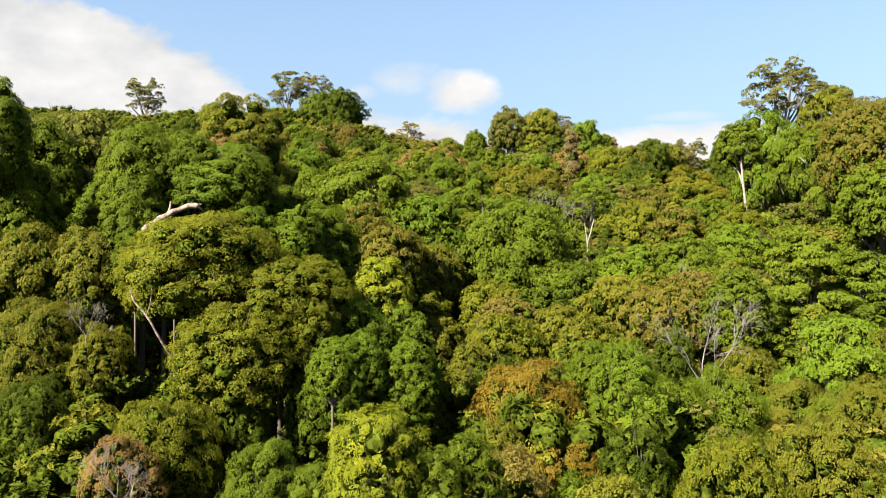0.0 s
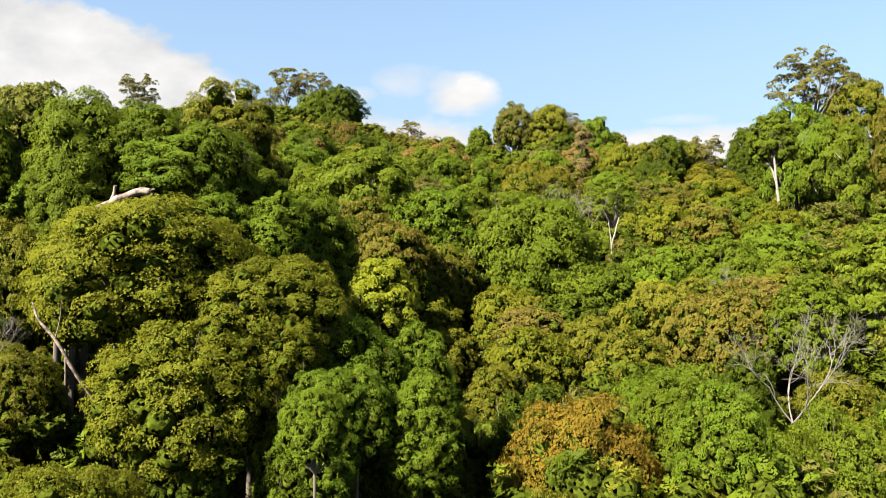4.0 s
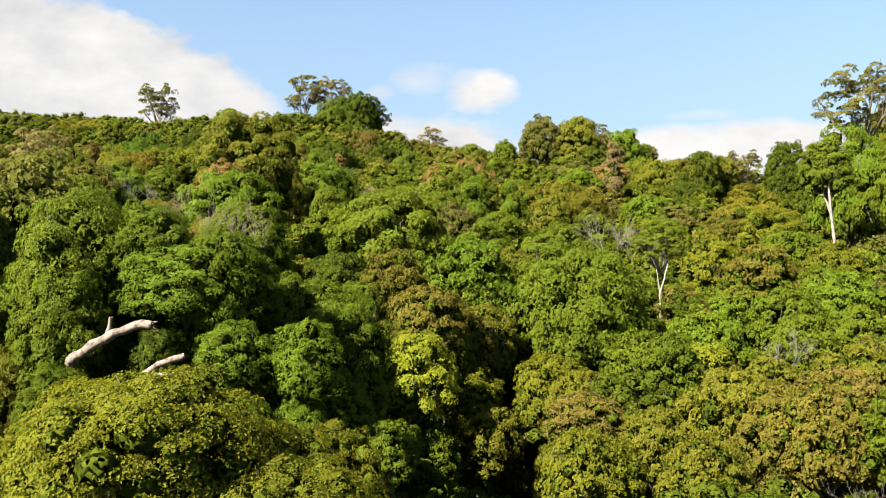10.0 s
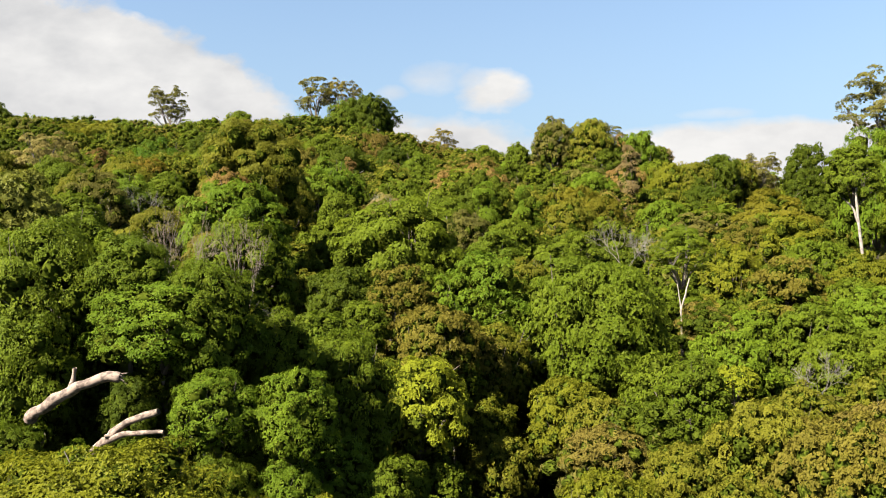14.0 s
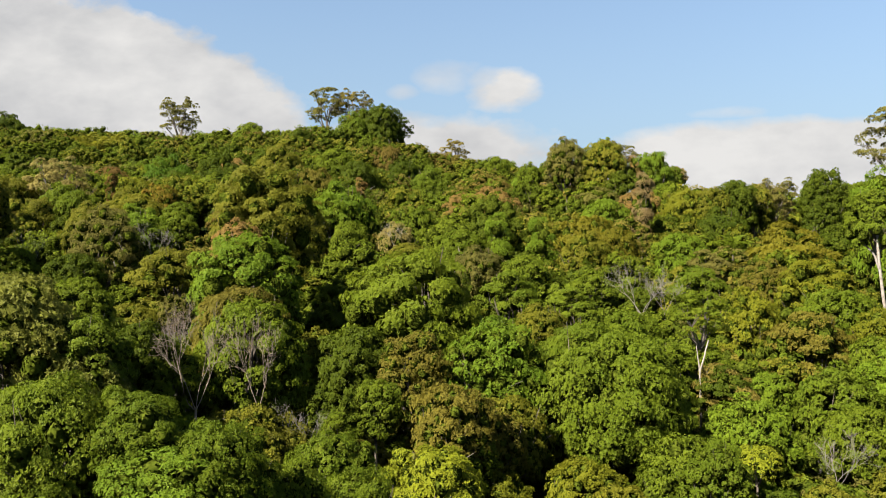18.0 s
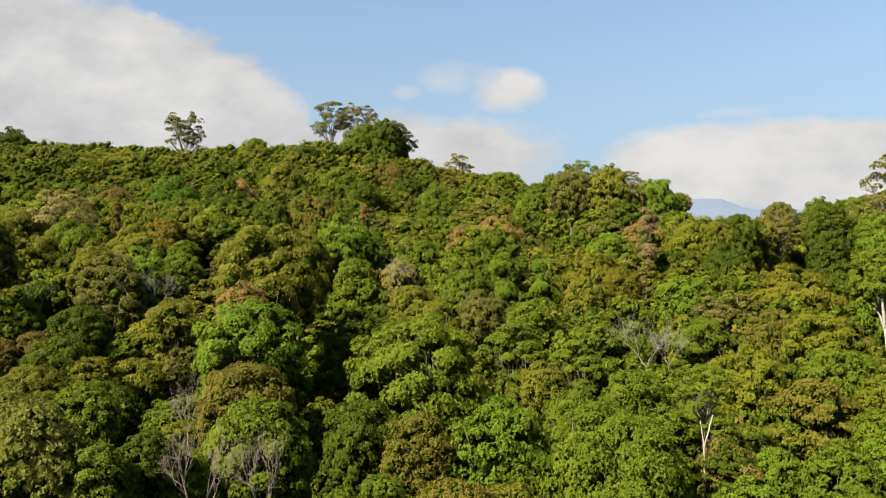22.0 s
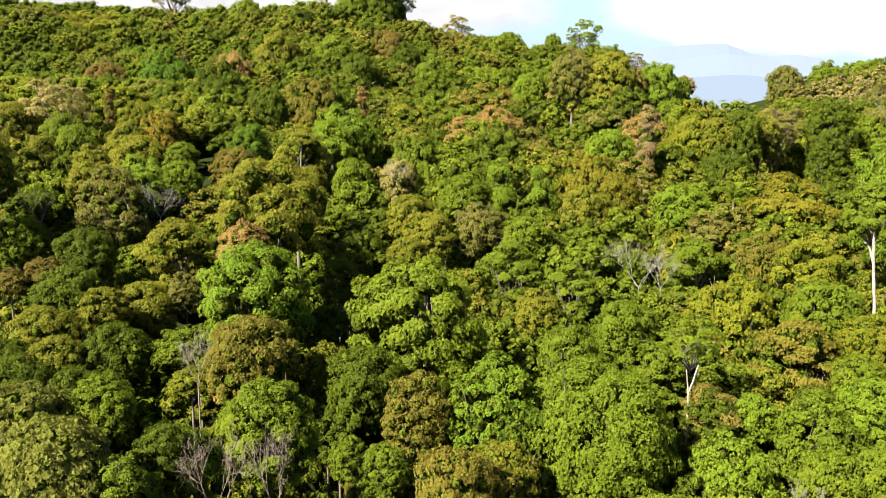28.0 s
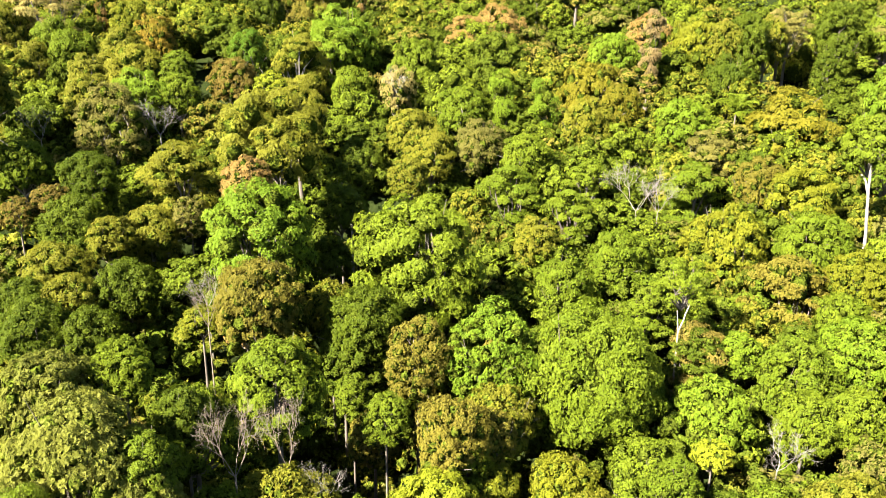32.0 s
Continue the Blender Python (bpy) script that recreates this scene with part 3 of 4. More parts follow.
def plant(form, colour, x, y, z, r, grain=None, turn=None, stem=None, stretch=None):
    """One tree whose crown, of radius r, is centred at (x, y, z); its trunk goes down to the ground."""
    planted.append((x, y, r))
    k = len(planted)
    grain = grain or ("close" if y < 53 and z > 15 else "near" if y < 66 or (r > 6 and y < 115) else "mid" if y < 125 else "far")
    foot = float(ground_height(x, y)) - 0.3
    turn = (k * 77.0) % 360 if turn is None else turn
    if form == "palm":
        return palm(colour, x, y, z, r)
    if form == "bare":
        tree = new("bare_tree")
        tree.location = (x, y, foot)
        wood = WOODS[colour]
        tagged(tree, {"white": "leafless tree with pale bleached branches among green crowns", "grey": "leafless tree with weathered grey branches among green crowns",
                      "khaki": "dead tree with dry brown twigs and creepers"}[colour], "tree", "bare trees on the slope")
        wide, tall = (0.72, 1.25) if colour == "khaki" else (1.0, 1.0)
        child("bare_crown", BARES[k % 4], tree, pose(0, 0, z - foot, 0, 0, turn) @ Matrix.Diagonal((wide * r, wide * r, tall * r, 1)), wood)
        t = max(0.5, z - 0.72 * tall * r - foot)
        child("trunk", TRUNKS[k % 3], tree, pose(0, 0, t) @ Matrix.Diagonal((0.022 * r, 0.022 * r, t, 1)), wood)
        return tree
    tree = new({"bush": "shrub", "column": "creeper_hung_tree"}.get(form, "tree"))
    tree.location = (x, y, foot)
    tagged(tree, "%s tree with a %s" % (COLOUR_WORDS[colour], FORM_WORDS[form]), "shrub" if form == "bush" else "tree", "trees on the forested slope")
    if stem is None and k % 9 == 0 and y > 120:
        stem = (PALE_BARK, GREY_WOOD)[k % 18 == 0]
    crown, limbs = crown_kind(form, grain, k)
    # most crowns are stretched down so that bare trunks don't show from the camera
    if stretch is None:
        base = {"dome": 1.3, "lobed": 1.25, "mango": 1.3, "round": 1.2, "tier": 1.25}.get(form, 1.0) * (1.16 if y < 66 else 1.0)
        stretch = base * (1.2 if y < 66 else 1.1 if y < 190 else 1.35)
        z -= (stretch - base) * {"dome": 0.8, "lobed": 0.9, "mango": 0.95, "round": 1.15, "tier": 0.55, "open": 0.8}.get(form, 0.75) * r
    else:
        base = stretch
    z -= (0.62 * (base - 1) + (0.1 if base > 1 else 0)) * r
    m = pose(0, 0, z - foot, 0, 0, turn) @ Matrix.Diagonal((r, r, r * stretch, 1))
    child("crown", crown, tree, m, LEAF[colour])
    child("bough", limbs, tree, m, None if stem == "own" else stem)
    if stem == "own":
        return tree
    t = max(0.4, z - 0.70 * r - foot)
    child("trunk", TRUNKS[k % 3], tree, pose(0, 0, t) @ Matrix.Diagonal((0.045 * r, 0.045 * r, t, 1)), stem)
    return tree


def frond_mesh(name, seed, mat):
    rng = np.random.default_rng(seed)
    vs, qs = [], []
    spine = [Vector((k / 9 * 0.95, 0, 0.62 * math.sin(k / 9 * 2.2) * 0.75 - 0.30 * (k / 9) ** 2)) for k in range(10)]
    tube(vs, qs, spine, [0.016 * (1 - k / 11) for k in range(10)], 4)
    vs = [v[:] for v in vs]
    for k in range(64):
        f = 0.10 + 0.9 * k / 64
        j = min(8, int(f * 9))
        p = spine[j].lerp(spine[j + 1], f * 9 - j)
        for sgn in (-1, 1):
            ln = 0.34 * math.sin(math.pi * (0.12 + 0.82 * f)) * rng.uniform(0.85, 1.1)
            tip = p + Vector((0.35 * ln, sgn * ln * 0.8, -0.35 * ln + rng.normal(0, 0.02)))
            mid = p.lerp(tip, 0.5) + Vector((0, 0, 0.04))
            w = Vector((0.018, 0, 0))
            b = len(vs)
            vs += [p[:], (mid + w)[:], tip[:], (mid - w)[:]]
            qs.append((b, b + 1, b + 2, b + 3))
    return mesh_of(name, vs, qs, [], [mat])


FRONDS = [frond_mesh("frond", s, LEAF["bright"]) for s in (1, 2)]


def palm(colour, x, y, z, r):
    foot = float(ground_height(x, y)) - 0.3
    tree = new("palm_tree")
    tree.location = (x, y, foot)
    tagged(tree, "palm with long arching %s fronds rising from the canopy" % COLOUR_WORDS[colour], "palm", "palms")
    h = max(1.0, z - 0.35 * r - foot)
    child("trunk", TRUNKS[0], tree, pose(0, 0, h) @ Matrix.Diagonal((0.16, 0.16, h, 1)))
    for k in range(14):
        child("frond", FRONDS[k % 2], tree, pose(0, 0, h, 0, (-52, -28, 8)[k % 3] + 3 * (k % 4), k * 137.5) @ Matrix.Diagonal((1.5 * r, 1.5 * r, 1.5 * r, 1)), LEAF[colour])
    return tree


# ---- ground: one sheet to the horizon ----
def build_ground():
    gx = np.concatenate([np.linspace(-4500, -420, 18), np.arange(-400, 401, 8.0), np.linspace(420, 4500, 18)])
    gy = np.concatenate([np.linspace(-4000, -80, 14), np.arange(-60, 700, 8.0), np.linspace(720, 4800, 18)])
    xx, yy = np.meshgrid(gx, gy)
    zz = ground_height(xx, yy)
    far = ramp(np.hypot(xx, yy - 200), 900, 2000)
    zz = zz * (1 - far) - 60 * far
    v = np.stack([xx, yy, zz], -1).reshape(-1, 3)
    n, m = len(gy), len(gx)
    i = (np.arange(n - 1)[:, None] * m + np.arange(m - 1)[None]).reshape(-1)
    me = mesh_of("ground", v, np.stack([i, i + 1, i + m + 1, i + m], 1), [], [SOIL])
    me.polygons.foreach_set("use_smooth", np.ones(len(me.polygons), bool))
    return tagged(new("ground", me), "hillside soil under leaf litter and undergrowth", "ground", kind="structure")


build_ground()

# ---- trees that can be told apart, place and crown radius in metres ----
big_dome = plant("dome", "yellow", -13.2, 44.2, 24.5, 4.7, stretch=1.0)
plant("dome", "yellow", -8.0, 42.9, 23.2, 3.0, stretch=1.0)
plant("dome", "yellow", -10.3, 40.3, 20.9, 3.5, stretch=1.1)
plant("dome", "yellow", -12.4, 35.8, 17.7, 2.4)
plant("lobed", "lime", -1.7, 20.4, 20.9, 1.35, stretch=1.5)
plant("lobed", "green", -6.3, 28.6, 18.0, 1.6)
plant("lobed", "green", -0.5, 27.3, 18.2, 1.3)
plant("lobed", "green", -4.1, 26.0, 18.2, 1.1)
plant("round", "green", 0.9, 28.6, 18.0, 1.3)
plant("dome", "amber", 4.7, 45.5, 17.1, 3.8)
plant("dome", "amber", 5.7, 37.7, 15.7, 2.1)
plant("dome", "olive", 2.6, 39.0, 16.7, 1.4)
plant("round", "green", -6.4, 49.4, 19.1, 2.8)
plant("round", "green", -2.5, 48.1, 18.9, 2.4)
plant("column", "khaki", -3.4, 46.8, 20.1, 1.0)
plant("dome", "green", 11.7, 45.5, 16.4, 3.5)
plant("dome", "green", 16.0, 46.8, 16.8, 3.0)
plant("dome", "green", 11.5, 53.3, 17.8, 3.0)
plant("dome", "yellow", 11.8, 32.5, 16.7, 2.5)
plant("dome", "olive", 17.0, 36.4, 16.3, 2.8)
plant("tier", "bright", 26.1, 53.3, 18.5, 4.9)
plant("tier", "green", 35.4, 76.7, 24.4, 4.6)
plant("tier", "green", 38.2, 72.8, 23.0, 3.8)
plant("dome", "olive", 22.8, 42.9, 17.6, 2.1)
plant("round", "dark", 8.8, 36.4, 16.3, 1.8)
plant("round", "green", 25.0, 67.6, 21.3, 3.1)
plant("dome", "olivebrown", 20.9, 71.5, 20.8, 3.5)
plant("bare", "grey", 17.7, 54.4, 19.8, 4.1)
plant("dome", "olive", -27.8, 54.6, 24.9, 3.5)
plant("dome", "olive", -23.9, 54.6, 25.3, 2.9)
plant("dome", "olive", -24.8, 49.4, 20.8, 3.1)
plant("dome", "olive", -20.4, 48.1, 20.0, 2.0)
plant("dome", "dark", -21.8, 42.9, 17.6, 2.1)
plant("bare", "grey", -20.8, 46.8, 22.1, 1.5)
plant("lobed", "bright", -26.7, 65.0, 28.3, 3.7)
plant("lobed", "green", -30.3, 57.2, 29.7, 3.6)
plant("bare", "grey", -10.8, 27.3, 18.3, 1.5)
plant("dome", "khaki", -13.0, 32.5, 17.3, 1.6)
plant("lobed", "green", -30.5, 54.6, 35.2, 2.7)
plant("lobed", "green", -33.1, 65.0, 33.6, 3.7)
plant("lobed", "green", -21.4, 57.2, 32.2, 3.3)
plant("lobed", "green", -17.7, 57.2, 32.4, 2.2, stretch=1.5)
plant("lobed", "green", -23.3, 60.5, 31.6, 2.7)
plant("lobed", "green", -14.0, 56.5, 31.1, 2.3, stretch=1.6)
plant("lobed", "green", -20.9, 54.6, 29.5, 2.3)
plant("lobed", "green", -11.7, 59.8, 28.9, 2.1)
plant("lobed", "green", -9.2, 62.4, 27.2, 2.8)
plant("lobed", "green", -10.5, 57.2, 25.9, 1.7)
plant("dome", "yellow", -9.5, 46.8, 24.3, 2.2, stretch=1.1)
plant("round", "yellow", -7.3, 48.1, 23.4, 1.9)
plant("round", "bright", -4.8, 43.6, 20.6, 2.3)
plant("round", "bright", -5.2, 39.6, 20.2, 1.5)
plant("round", "bright", -2.2, 46.2, 20.8, 1.7)
plant("round", "bright", -1.8, 41.0, 19.8, 1.4)
plant("dome", "olive", -1.2, 97.5, 23.9, 3.9)
plant("round", "green", 15.1, 88.4, 21.8, 3.0)
plant("bush", "khakigreen", 6.3, 78.0, 19.4, 3.0)
plant("dome", "yellow", 5.2, 70.2, 18.0, 3.5)
plant("dome", "olive", 10.8, 75.4, 18.9, 2.8)
plant("dome", "olive", 12.2, 68.9, 18.2, 2.9)
plant("dome", "olivebrown", 19.2, 74.1, 19.9, 4.0)
plant("dome", "khakigreen", 22.6, 72.8, 22.0, 3.1)
plant("dome", "olive", 20.7, 80.6, 21.8, 2.7)
plant("dome", "green", 9.3, 46.8, 19.1, 2.2)
plant("dome", "bright", 9.6, 41.6, 19.6, 1.8)
plant("round", "dark", 16.4, 57.2, 18.3, 1.7)
plant("round", "olive", 2.0, 59.8, 17.2, 1.8)
plant("tier", "dark", 22.5, 110.5, 25.1, 2.9)
plant("open", "grey", 71.9, 170.3, 58.1, 8.1)
plant("lobed", "bright", 62.6, 156.0, 46.3, 6.8, stretch=2.0, stem=BARK)
plant("lobed", "green", 67.0, 149.5, 42.6, 6.5, stretch=2.0, stem=BARK)
plant("dome", "olive", 93.9, 195.0, 60.9, 7.5)
plant("dome", "amber", -78.8, 209.4, 52.2, 5.1)
plant("dome", "olive", -82.5, 199.3, 49.8, 5.1)
plant("dome", "green", -92.7, 197.2, 49.3, 5.6)
plant("dome", "olive", -98.9, 192.3, 48.5, 4.5)
plant("dome", "olive", -82.5, 182.8, 46.3, 4.5)
plant("dome", "green", -66.1, 187.9, 47.6, 3.4)
plant("dome", "brown", -54.1, 185.9, 45.8, 5.1)
plant("bush", "lime", -46.5, 184.8, 43.8, 3.4)
plant("tier", "olive", -43.9, 201.4, 46.0, 7.4)
plant("lobed", "olive", -33.4, 133.2, 45.2, 7.4)
plant("tier", "olive", -52.6, 148.0, 35.5, 6.1)
plant("dome", "khaki", -34.4, 124.8, 41.1, 3.5)
plant("lobed", "bright", -31.7, 119.0, 36.5, 7.2)
plant("dome", "bright", -68.2, 172.2, 43.5, 6.5)
plant("dome", "green", -61.3, 174.0, 44.4, 4.2)
plant("dome", "olive", -77.8, 172.4, 43.9, 5.3)
plant("round", "grey", -68.5, 160.3, 40.8, 6.1)
plant("bare", "grey", -60.3, 161.1, 41.3, 4.1)
plant("dome", "green", -77.3, 145.8, 37.8, 4.5)
plant("bare", "grey", -80.1, 157.7, 40.6, 4.0)
plant("dome", "dark", -64.9, 143.2, 36.5, 4.4)
plant("dome", "brown", -66.8, 134.4, 34.6, 3.1)
plant("dome", "brown", -69.1, 129.5, 34.2, 2.4)
plant("dome", "dark", -61.7, 131.1, 32.7, 5.0)
plant("dome", "olive", -55.6, 128.2, 31.6, 3.5)
plant("dome", "olive", -56.8, 115.7, 31.0, 4.8)
plant("dome", "olive", -54.2, 137.6, 28.7, 5.3)
plant("dome", "dark", -47.6, 114.9, 30.0, 4.0)
plant("dome", "olivebrown", -29.0, 107.0, 32.6, 5.2)
plant("bare", "khaki", -33.6, 104.0, 32.2, 3.0)
plant("dome", "dark", -15.5, 74.0, 23.5, 3.2)
plant("dome", "olivebrown", -11.5, 78.0, 22.5, 3.0)
plant("lobed", "green", -24.0, 75.5, 26.5, 3.6)
plant("bare", "grey", -36.7, 112.9, 30.0, 3.1)
plant("bush", "yellow", -36.0, 108.3, 27.9, 2.7)
plant("bush", "khaki", -30.8, 108.5, 27.3, 3.3)
plant("dome", "dark", -57.6, 109.2, 30.1, 3.2)
plant("dome", "olive", -53.2, 111.1, 29.8, 3.5)
plant("round", "grey", -48.6, 140.6, 30.7, 2.8)
plant("mango", "mango", -38.0, 79.3, 35.1, 4.2)
plant("mango", "mango", -32.6, 72.8, 33.6, 5.7)
plant("mango", "mango", -27.5, 71.5, 31.0, 3.4)
plant("mango", "mango", -33.3, 66.3, 32.6, 3.3)
plant("dome", "green", -33.6, 83.2, 36.1, 2.8)
plant("lobed", "green", -28.0, 83.2, 30.8, 4.2)
plant("lobed", "green", -21.8, 87.8, 32.4, 4.8)
plant("bare", "khaki", -22.6, 77.4, 32.8, 3.9)
plant("bare", "khaki", -18.8, 79.3, 32.3, 3.6)
plant("dome", "olive", -19.2, 78.0, 26.9, 3.6)
plant("bare", "grey", -15.8, 79.3, 27.7, 2.2)
plant("dome", "olive", -16.8, 79.3, 26.6, 2.2)
# four dark crowns added to stand in for the gully's deep shade
plant("lobed", "dark", -24.5, 128.5, 29.0, 3.4, stretch=1.4)
plant("lobed", "dark", -26.0, 146.0, 31.5, 4.0, stretch=1.4)
plant("round", "dark", -26.5, 159.0, 31.5, 4.0)
plant("lobed", "dark", -26.5, 170.0, 33.0, 4.2, stretch=1.4)
# two crowns added on the left bank to cast shade into the gully
plant("lobed", "olive", -36.5, 150.0, 41.0, 6.0)
plant("dome", "olive", -37.0, 166.0, 43.0, 5.5)
# two unseen trees past the view's left edge, added to cast shade
plant("lobed", "green", -87.0, 143.0, 47.5, 8.0)
plant("dome", "olive", -91.0, 156.0, 49.5, 8.0)
plant("dome", "dark", -54.2, 105.1, 28.7, 4.1)
plant("dome", "dark", -48.2, 105.9, 27.9, 3.5)
plant("dome", "dark", -17.2, 110.5, 28.3, 5.0)
plant("dome", "olive", -21.9, 114.4, 28.7, 3.1)
plant("round", "olivebrown", -10.0, 102.7, 27.8, 3.8)
plant("round", "green", -13.5, 112.0, 17.6, 2.8)
plant("round", "green", -17.5, 103.1, 22.2, 2.1)
plant("dome", "olivebrown", -14.4, 98.2, 20.2, 3.1)
plant("dome", "olivebrown", -5.8, 91.0, 26.0, 4.0)
plant("lobed", "lime", -6.9, 83.9, 22.2, 4.4, stretch=1.3)
plant("round", "bright", -2.1, 104.0, 27.8, 5.0)
plant("dome", "olive", -0.6, 105.2, 21.3, 3.3)
plant("round", "dark", -19.6, 109.8, 23.4, 3.3)
plant("lobed", "green", -11.4, 120.9, 33.4, 8.7)
plant("tier", "green", 1.2, 153.9, 32.9, 5.8)
plant("dome", "olive", -16.1, 156.6, 33.8, 3.6)
plant("dome", "green", 9.0, 104.0, 27.1, 8.0)
plant("dome", "yellow", 5.2, 91.3, 20.1, 3.6)
plant("round", "green", 13.5, 92.3, 20.4, 4.0)
plant("column", "bright", 8.4, 183.5, 39.9, 4.6)
plant("column", "bright", 0.1, 186.3, 40.4, 5.4)
plant("dome", "green", -7.8, 186.4, 40.3, 5.4)
plant("bare", "white", -22.2, 196.0, 43.0, 3.6)
plant("dome", "pale", -22.4, 199.5, 42.6, 4.4)
plant("dome", "olive", -17.5, 175.7, 38.0, 4.7)
plant("dome", "green", -19.9, 215.7, 46.8, 6.3)
plant("tier", "bright", -40.4, 216.4, 48.3, 7.6)
plant("dome", "green", -32.2, 197.6, 43.0, 4.8)
plant("dome", "olive", -13.2, 167.3, 36.0, 5.1)
plant("dome", "grey", -4.1, 170.2, 36.7, 5.1)
plant("dome", "green", 3.9, 165.1, 35.8, 4.5)
plant("column", "deadvine", 33.5, 213.6, 47.0, 3.8)
plant("bush", "khaki", 36.6, 232.2, 51.3, 5.6)
plant("dome", "bright", 25.8, 217.9, 47.8, 6.3)
plant("dome", "gold", 19.6, 200.9, 43.3, 7.2)
plant("dome", "olive", 16.3, 180.3, 38.9, 5.6)
plant("dome", "gold", 24.0, 190.1, 41.4, 4.6)
plant("dome", "yellow", 46.2, 228.5, 49.7, 8.2)
plant("dome", "dark", 49.1, 204.9, 44.5, 5.9)
plant("palm", "green", 47.5, 190.3, 39.8, 3.3)
plant("tier", "gold", 56.0, 181.2, 38.9, 10.2)
plant("round", "dark", 71.8, 210.1, 46.0, 3.2)
plant("open", "pale", 69.8, 235.2, 50.2, 5.9)
plant("lobed", "yellow", 46.5, 148.4, 33.8, 5.4)
plant("dome", "olivebrown", 42.0, 155.1, 34.8, 4.6)
plant("dome", "bright", 34.8, 181.7, 39.5, 5.2)
plant("tier", "grey", 36.9, 167.9, 36.8, 4.8)
plant("bare", "grey", 21.5, 150.5, 33.8, 5.6)
plant("bare", "grey", 24.3, 147.7, 33.0, 3.5)
plant("tier", "green", 31.0, 153.7, 33.1, 5.3)
plant("dome", "yellow", 32.6, 138.5, 29.7, 6.3)
plant("tier", "olivebrown", 37.0, 123.6, 27.6, 6.2)
plant("dome", "green", 44.2, 135.7, 31.3, 5.6)
plant("dome", "yellow", 46.1, 125.0, 30.0, 4.0)
plant("tier", "khakigreen", 23.5, 112.6, 24.2, 4.0)
plant("dome", "bright", 27.6, 112.0, 24.7, 2.9)
plant("tier", "green", 23.7, 126.4, 26.9, 3.9)
plant("dome", "green", 33.5, 109.3, 24.3, 4.8)
plant("dome", "bright", 40.5, 110.8, 26.0, 4.9)
plant("dome", "green", 41.0, 116.6, 27.8, 3.3)
plant("bush", "lime", 20.3, 94.2, 21.7, 2.3)
plant("bare", "grey", 27.4, 95.6, 21.7, 3.4)
plant("dome", "green", 31.6, 100.1, 22.9, 3.7)
plant("dome", "bright", 22.2, 102.6, 22.1, 4.9)
plant("dome", "green", 36.9, 100.1, 23.7, 3.5)
plant("dome", "olive", 16.7, 76.7, 20.6, 4.2)
plant("dome", "olive", 31.3, 87.5, 20.7, 4.6)
plant("dome", "olive", 7.4, 86.8, 19.5, 3.2)
plant("dome", "green", 7.9, 126.4, 26.9, 4.6)
plant("dome", "green", 16.6, 134.5, 28.4, 4.8)
plant("tier", "green", 10.4, 147.4, 31.5, 4.4)
plant("dome", "olive", 4.7, 138.5, 29.4, 3.8)
plant("tier", "green", 14.0, 156.8, 33.8, 4.2)
plant("tier", "green", 18.6, 122.6, 26.3, 3.7)
plant("open", "grey", -91.5, 474.5, 119.2, 11.4)
plant("open", "khakigreen", -76.0, 477.8, 118.0, 11.5)
plant("dome", "dark", -60.3, 468.0, 112.0, 13.7)
plant("dome", "green", -72.4, 464.8, 105.5, 14.3)
plant("open", "dark", -49.7, 481.0, 107.2, 7.1)
plant("open", "grey", -165.8, 448.5, 110.0, 10.9)
plant("dome", "dark", -254.9, 438.4, 104.6, 10.5)
plant("dome", "green", -122.7, 432.1, 99.2, 8.7)
plant("dome", "dark", -92.3, 414.4, 94.5, 7.2)
plant("palm", "olive", -182.4, 390.1, 86.0, 7.0)
plant("palm", "olive", -199.1, 412.6, 92.0, 6.5)
plant("palm", "olive", -187.0, 417.3, 92.4, 6.5)
plant("dome", "emerald", -118.1, 315.0, 65.5, 11.7)
plant("dome", "redbrown", -138.9, 311.5, 65.3, 7.4)
plant("column", "redbrown", -102.0, 233.0, 56.4, 3.0)
plant("round", "dark", -82.7, 265.2, 60.6, 8.6)
plant("dome", "dark", -62.1, 240.6, 57.2, 6.2)
plant("lobed", "emerald", -55.2, 200.7, 49.7, 4.3)
plant("dome", "khaki", -99.2, 328.8, 68.1, 8.7)
plant("dome", "gold", -78.9, 210.1, 52.5, 4.3)
plant("dome", "yellow", -90.5, 224.3, 55.0, 4.9)
plant("open", "pale", -110.1, 220.8, 54.2, 8.5)
plant("dome", "olive", -74.2, 185.2, 46.7, 7.0)
plant("dome", "green", -65.4, 183.9, 46.8, 3.0)
plant("dome", "green", -100.2, 204.9, 51.2, 5.5)
plant("dome", "olive", -117.2, 213.1, 52.9, 6.9)
plant("dome", "olivebrown", -54.1, 261.5, 59.0, 9.3)
plant("dome", "olive", -89.4, 359.3, 76.3, 10.9)
plant("dome", "dark", -53.3, 343.0, 68.6, 9.9)
plant("dome", "brown", -48.5, 396.6, 81.0, 11.5)
plant("dome", "dark", -39.8, 388.3, 75.4, 8.2)
plant("dome", "green", -66.6, 365.5, 76.6, 9.7)
plant("column", "khaki", -40.9, 269.3, 56.5, 3.8)
plant("dome", "green", -25.9, 372.6, 67.3, 11.3)
plant("open", "khakigreen", -19.9, 474.5, 92.3, 8.2)
plant("dome", "green", 1.0, 373.5, 64.9, 10.3)
plant("dome", "bright", 13.0, 323.1, 59.7, 10.9)
plant("bush", "khaki", -8.0, 234.3, 50.0, 6.2)
plant("bush", "khaki", -0.5, 240.6, 51.4, 7.0)
plant("dome", "bright", -39.7, 228.2, 50.1, 9.0)
plant("dome", "green", 29.9, 412.6, 68.5, 9.8)
plant("dome", "grey", 49.6, 452.2, 66.7, 16.7)
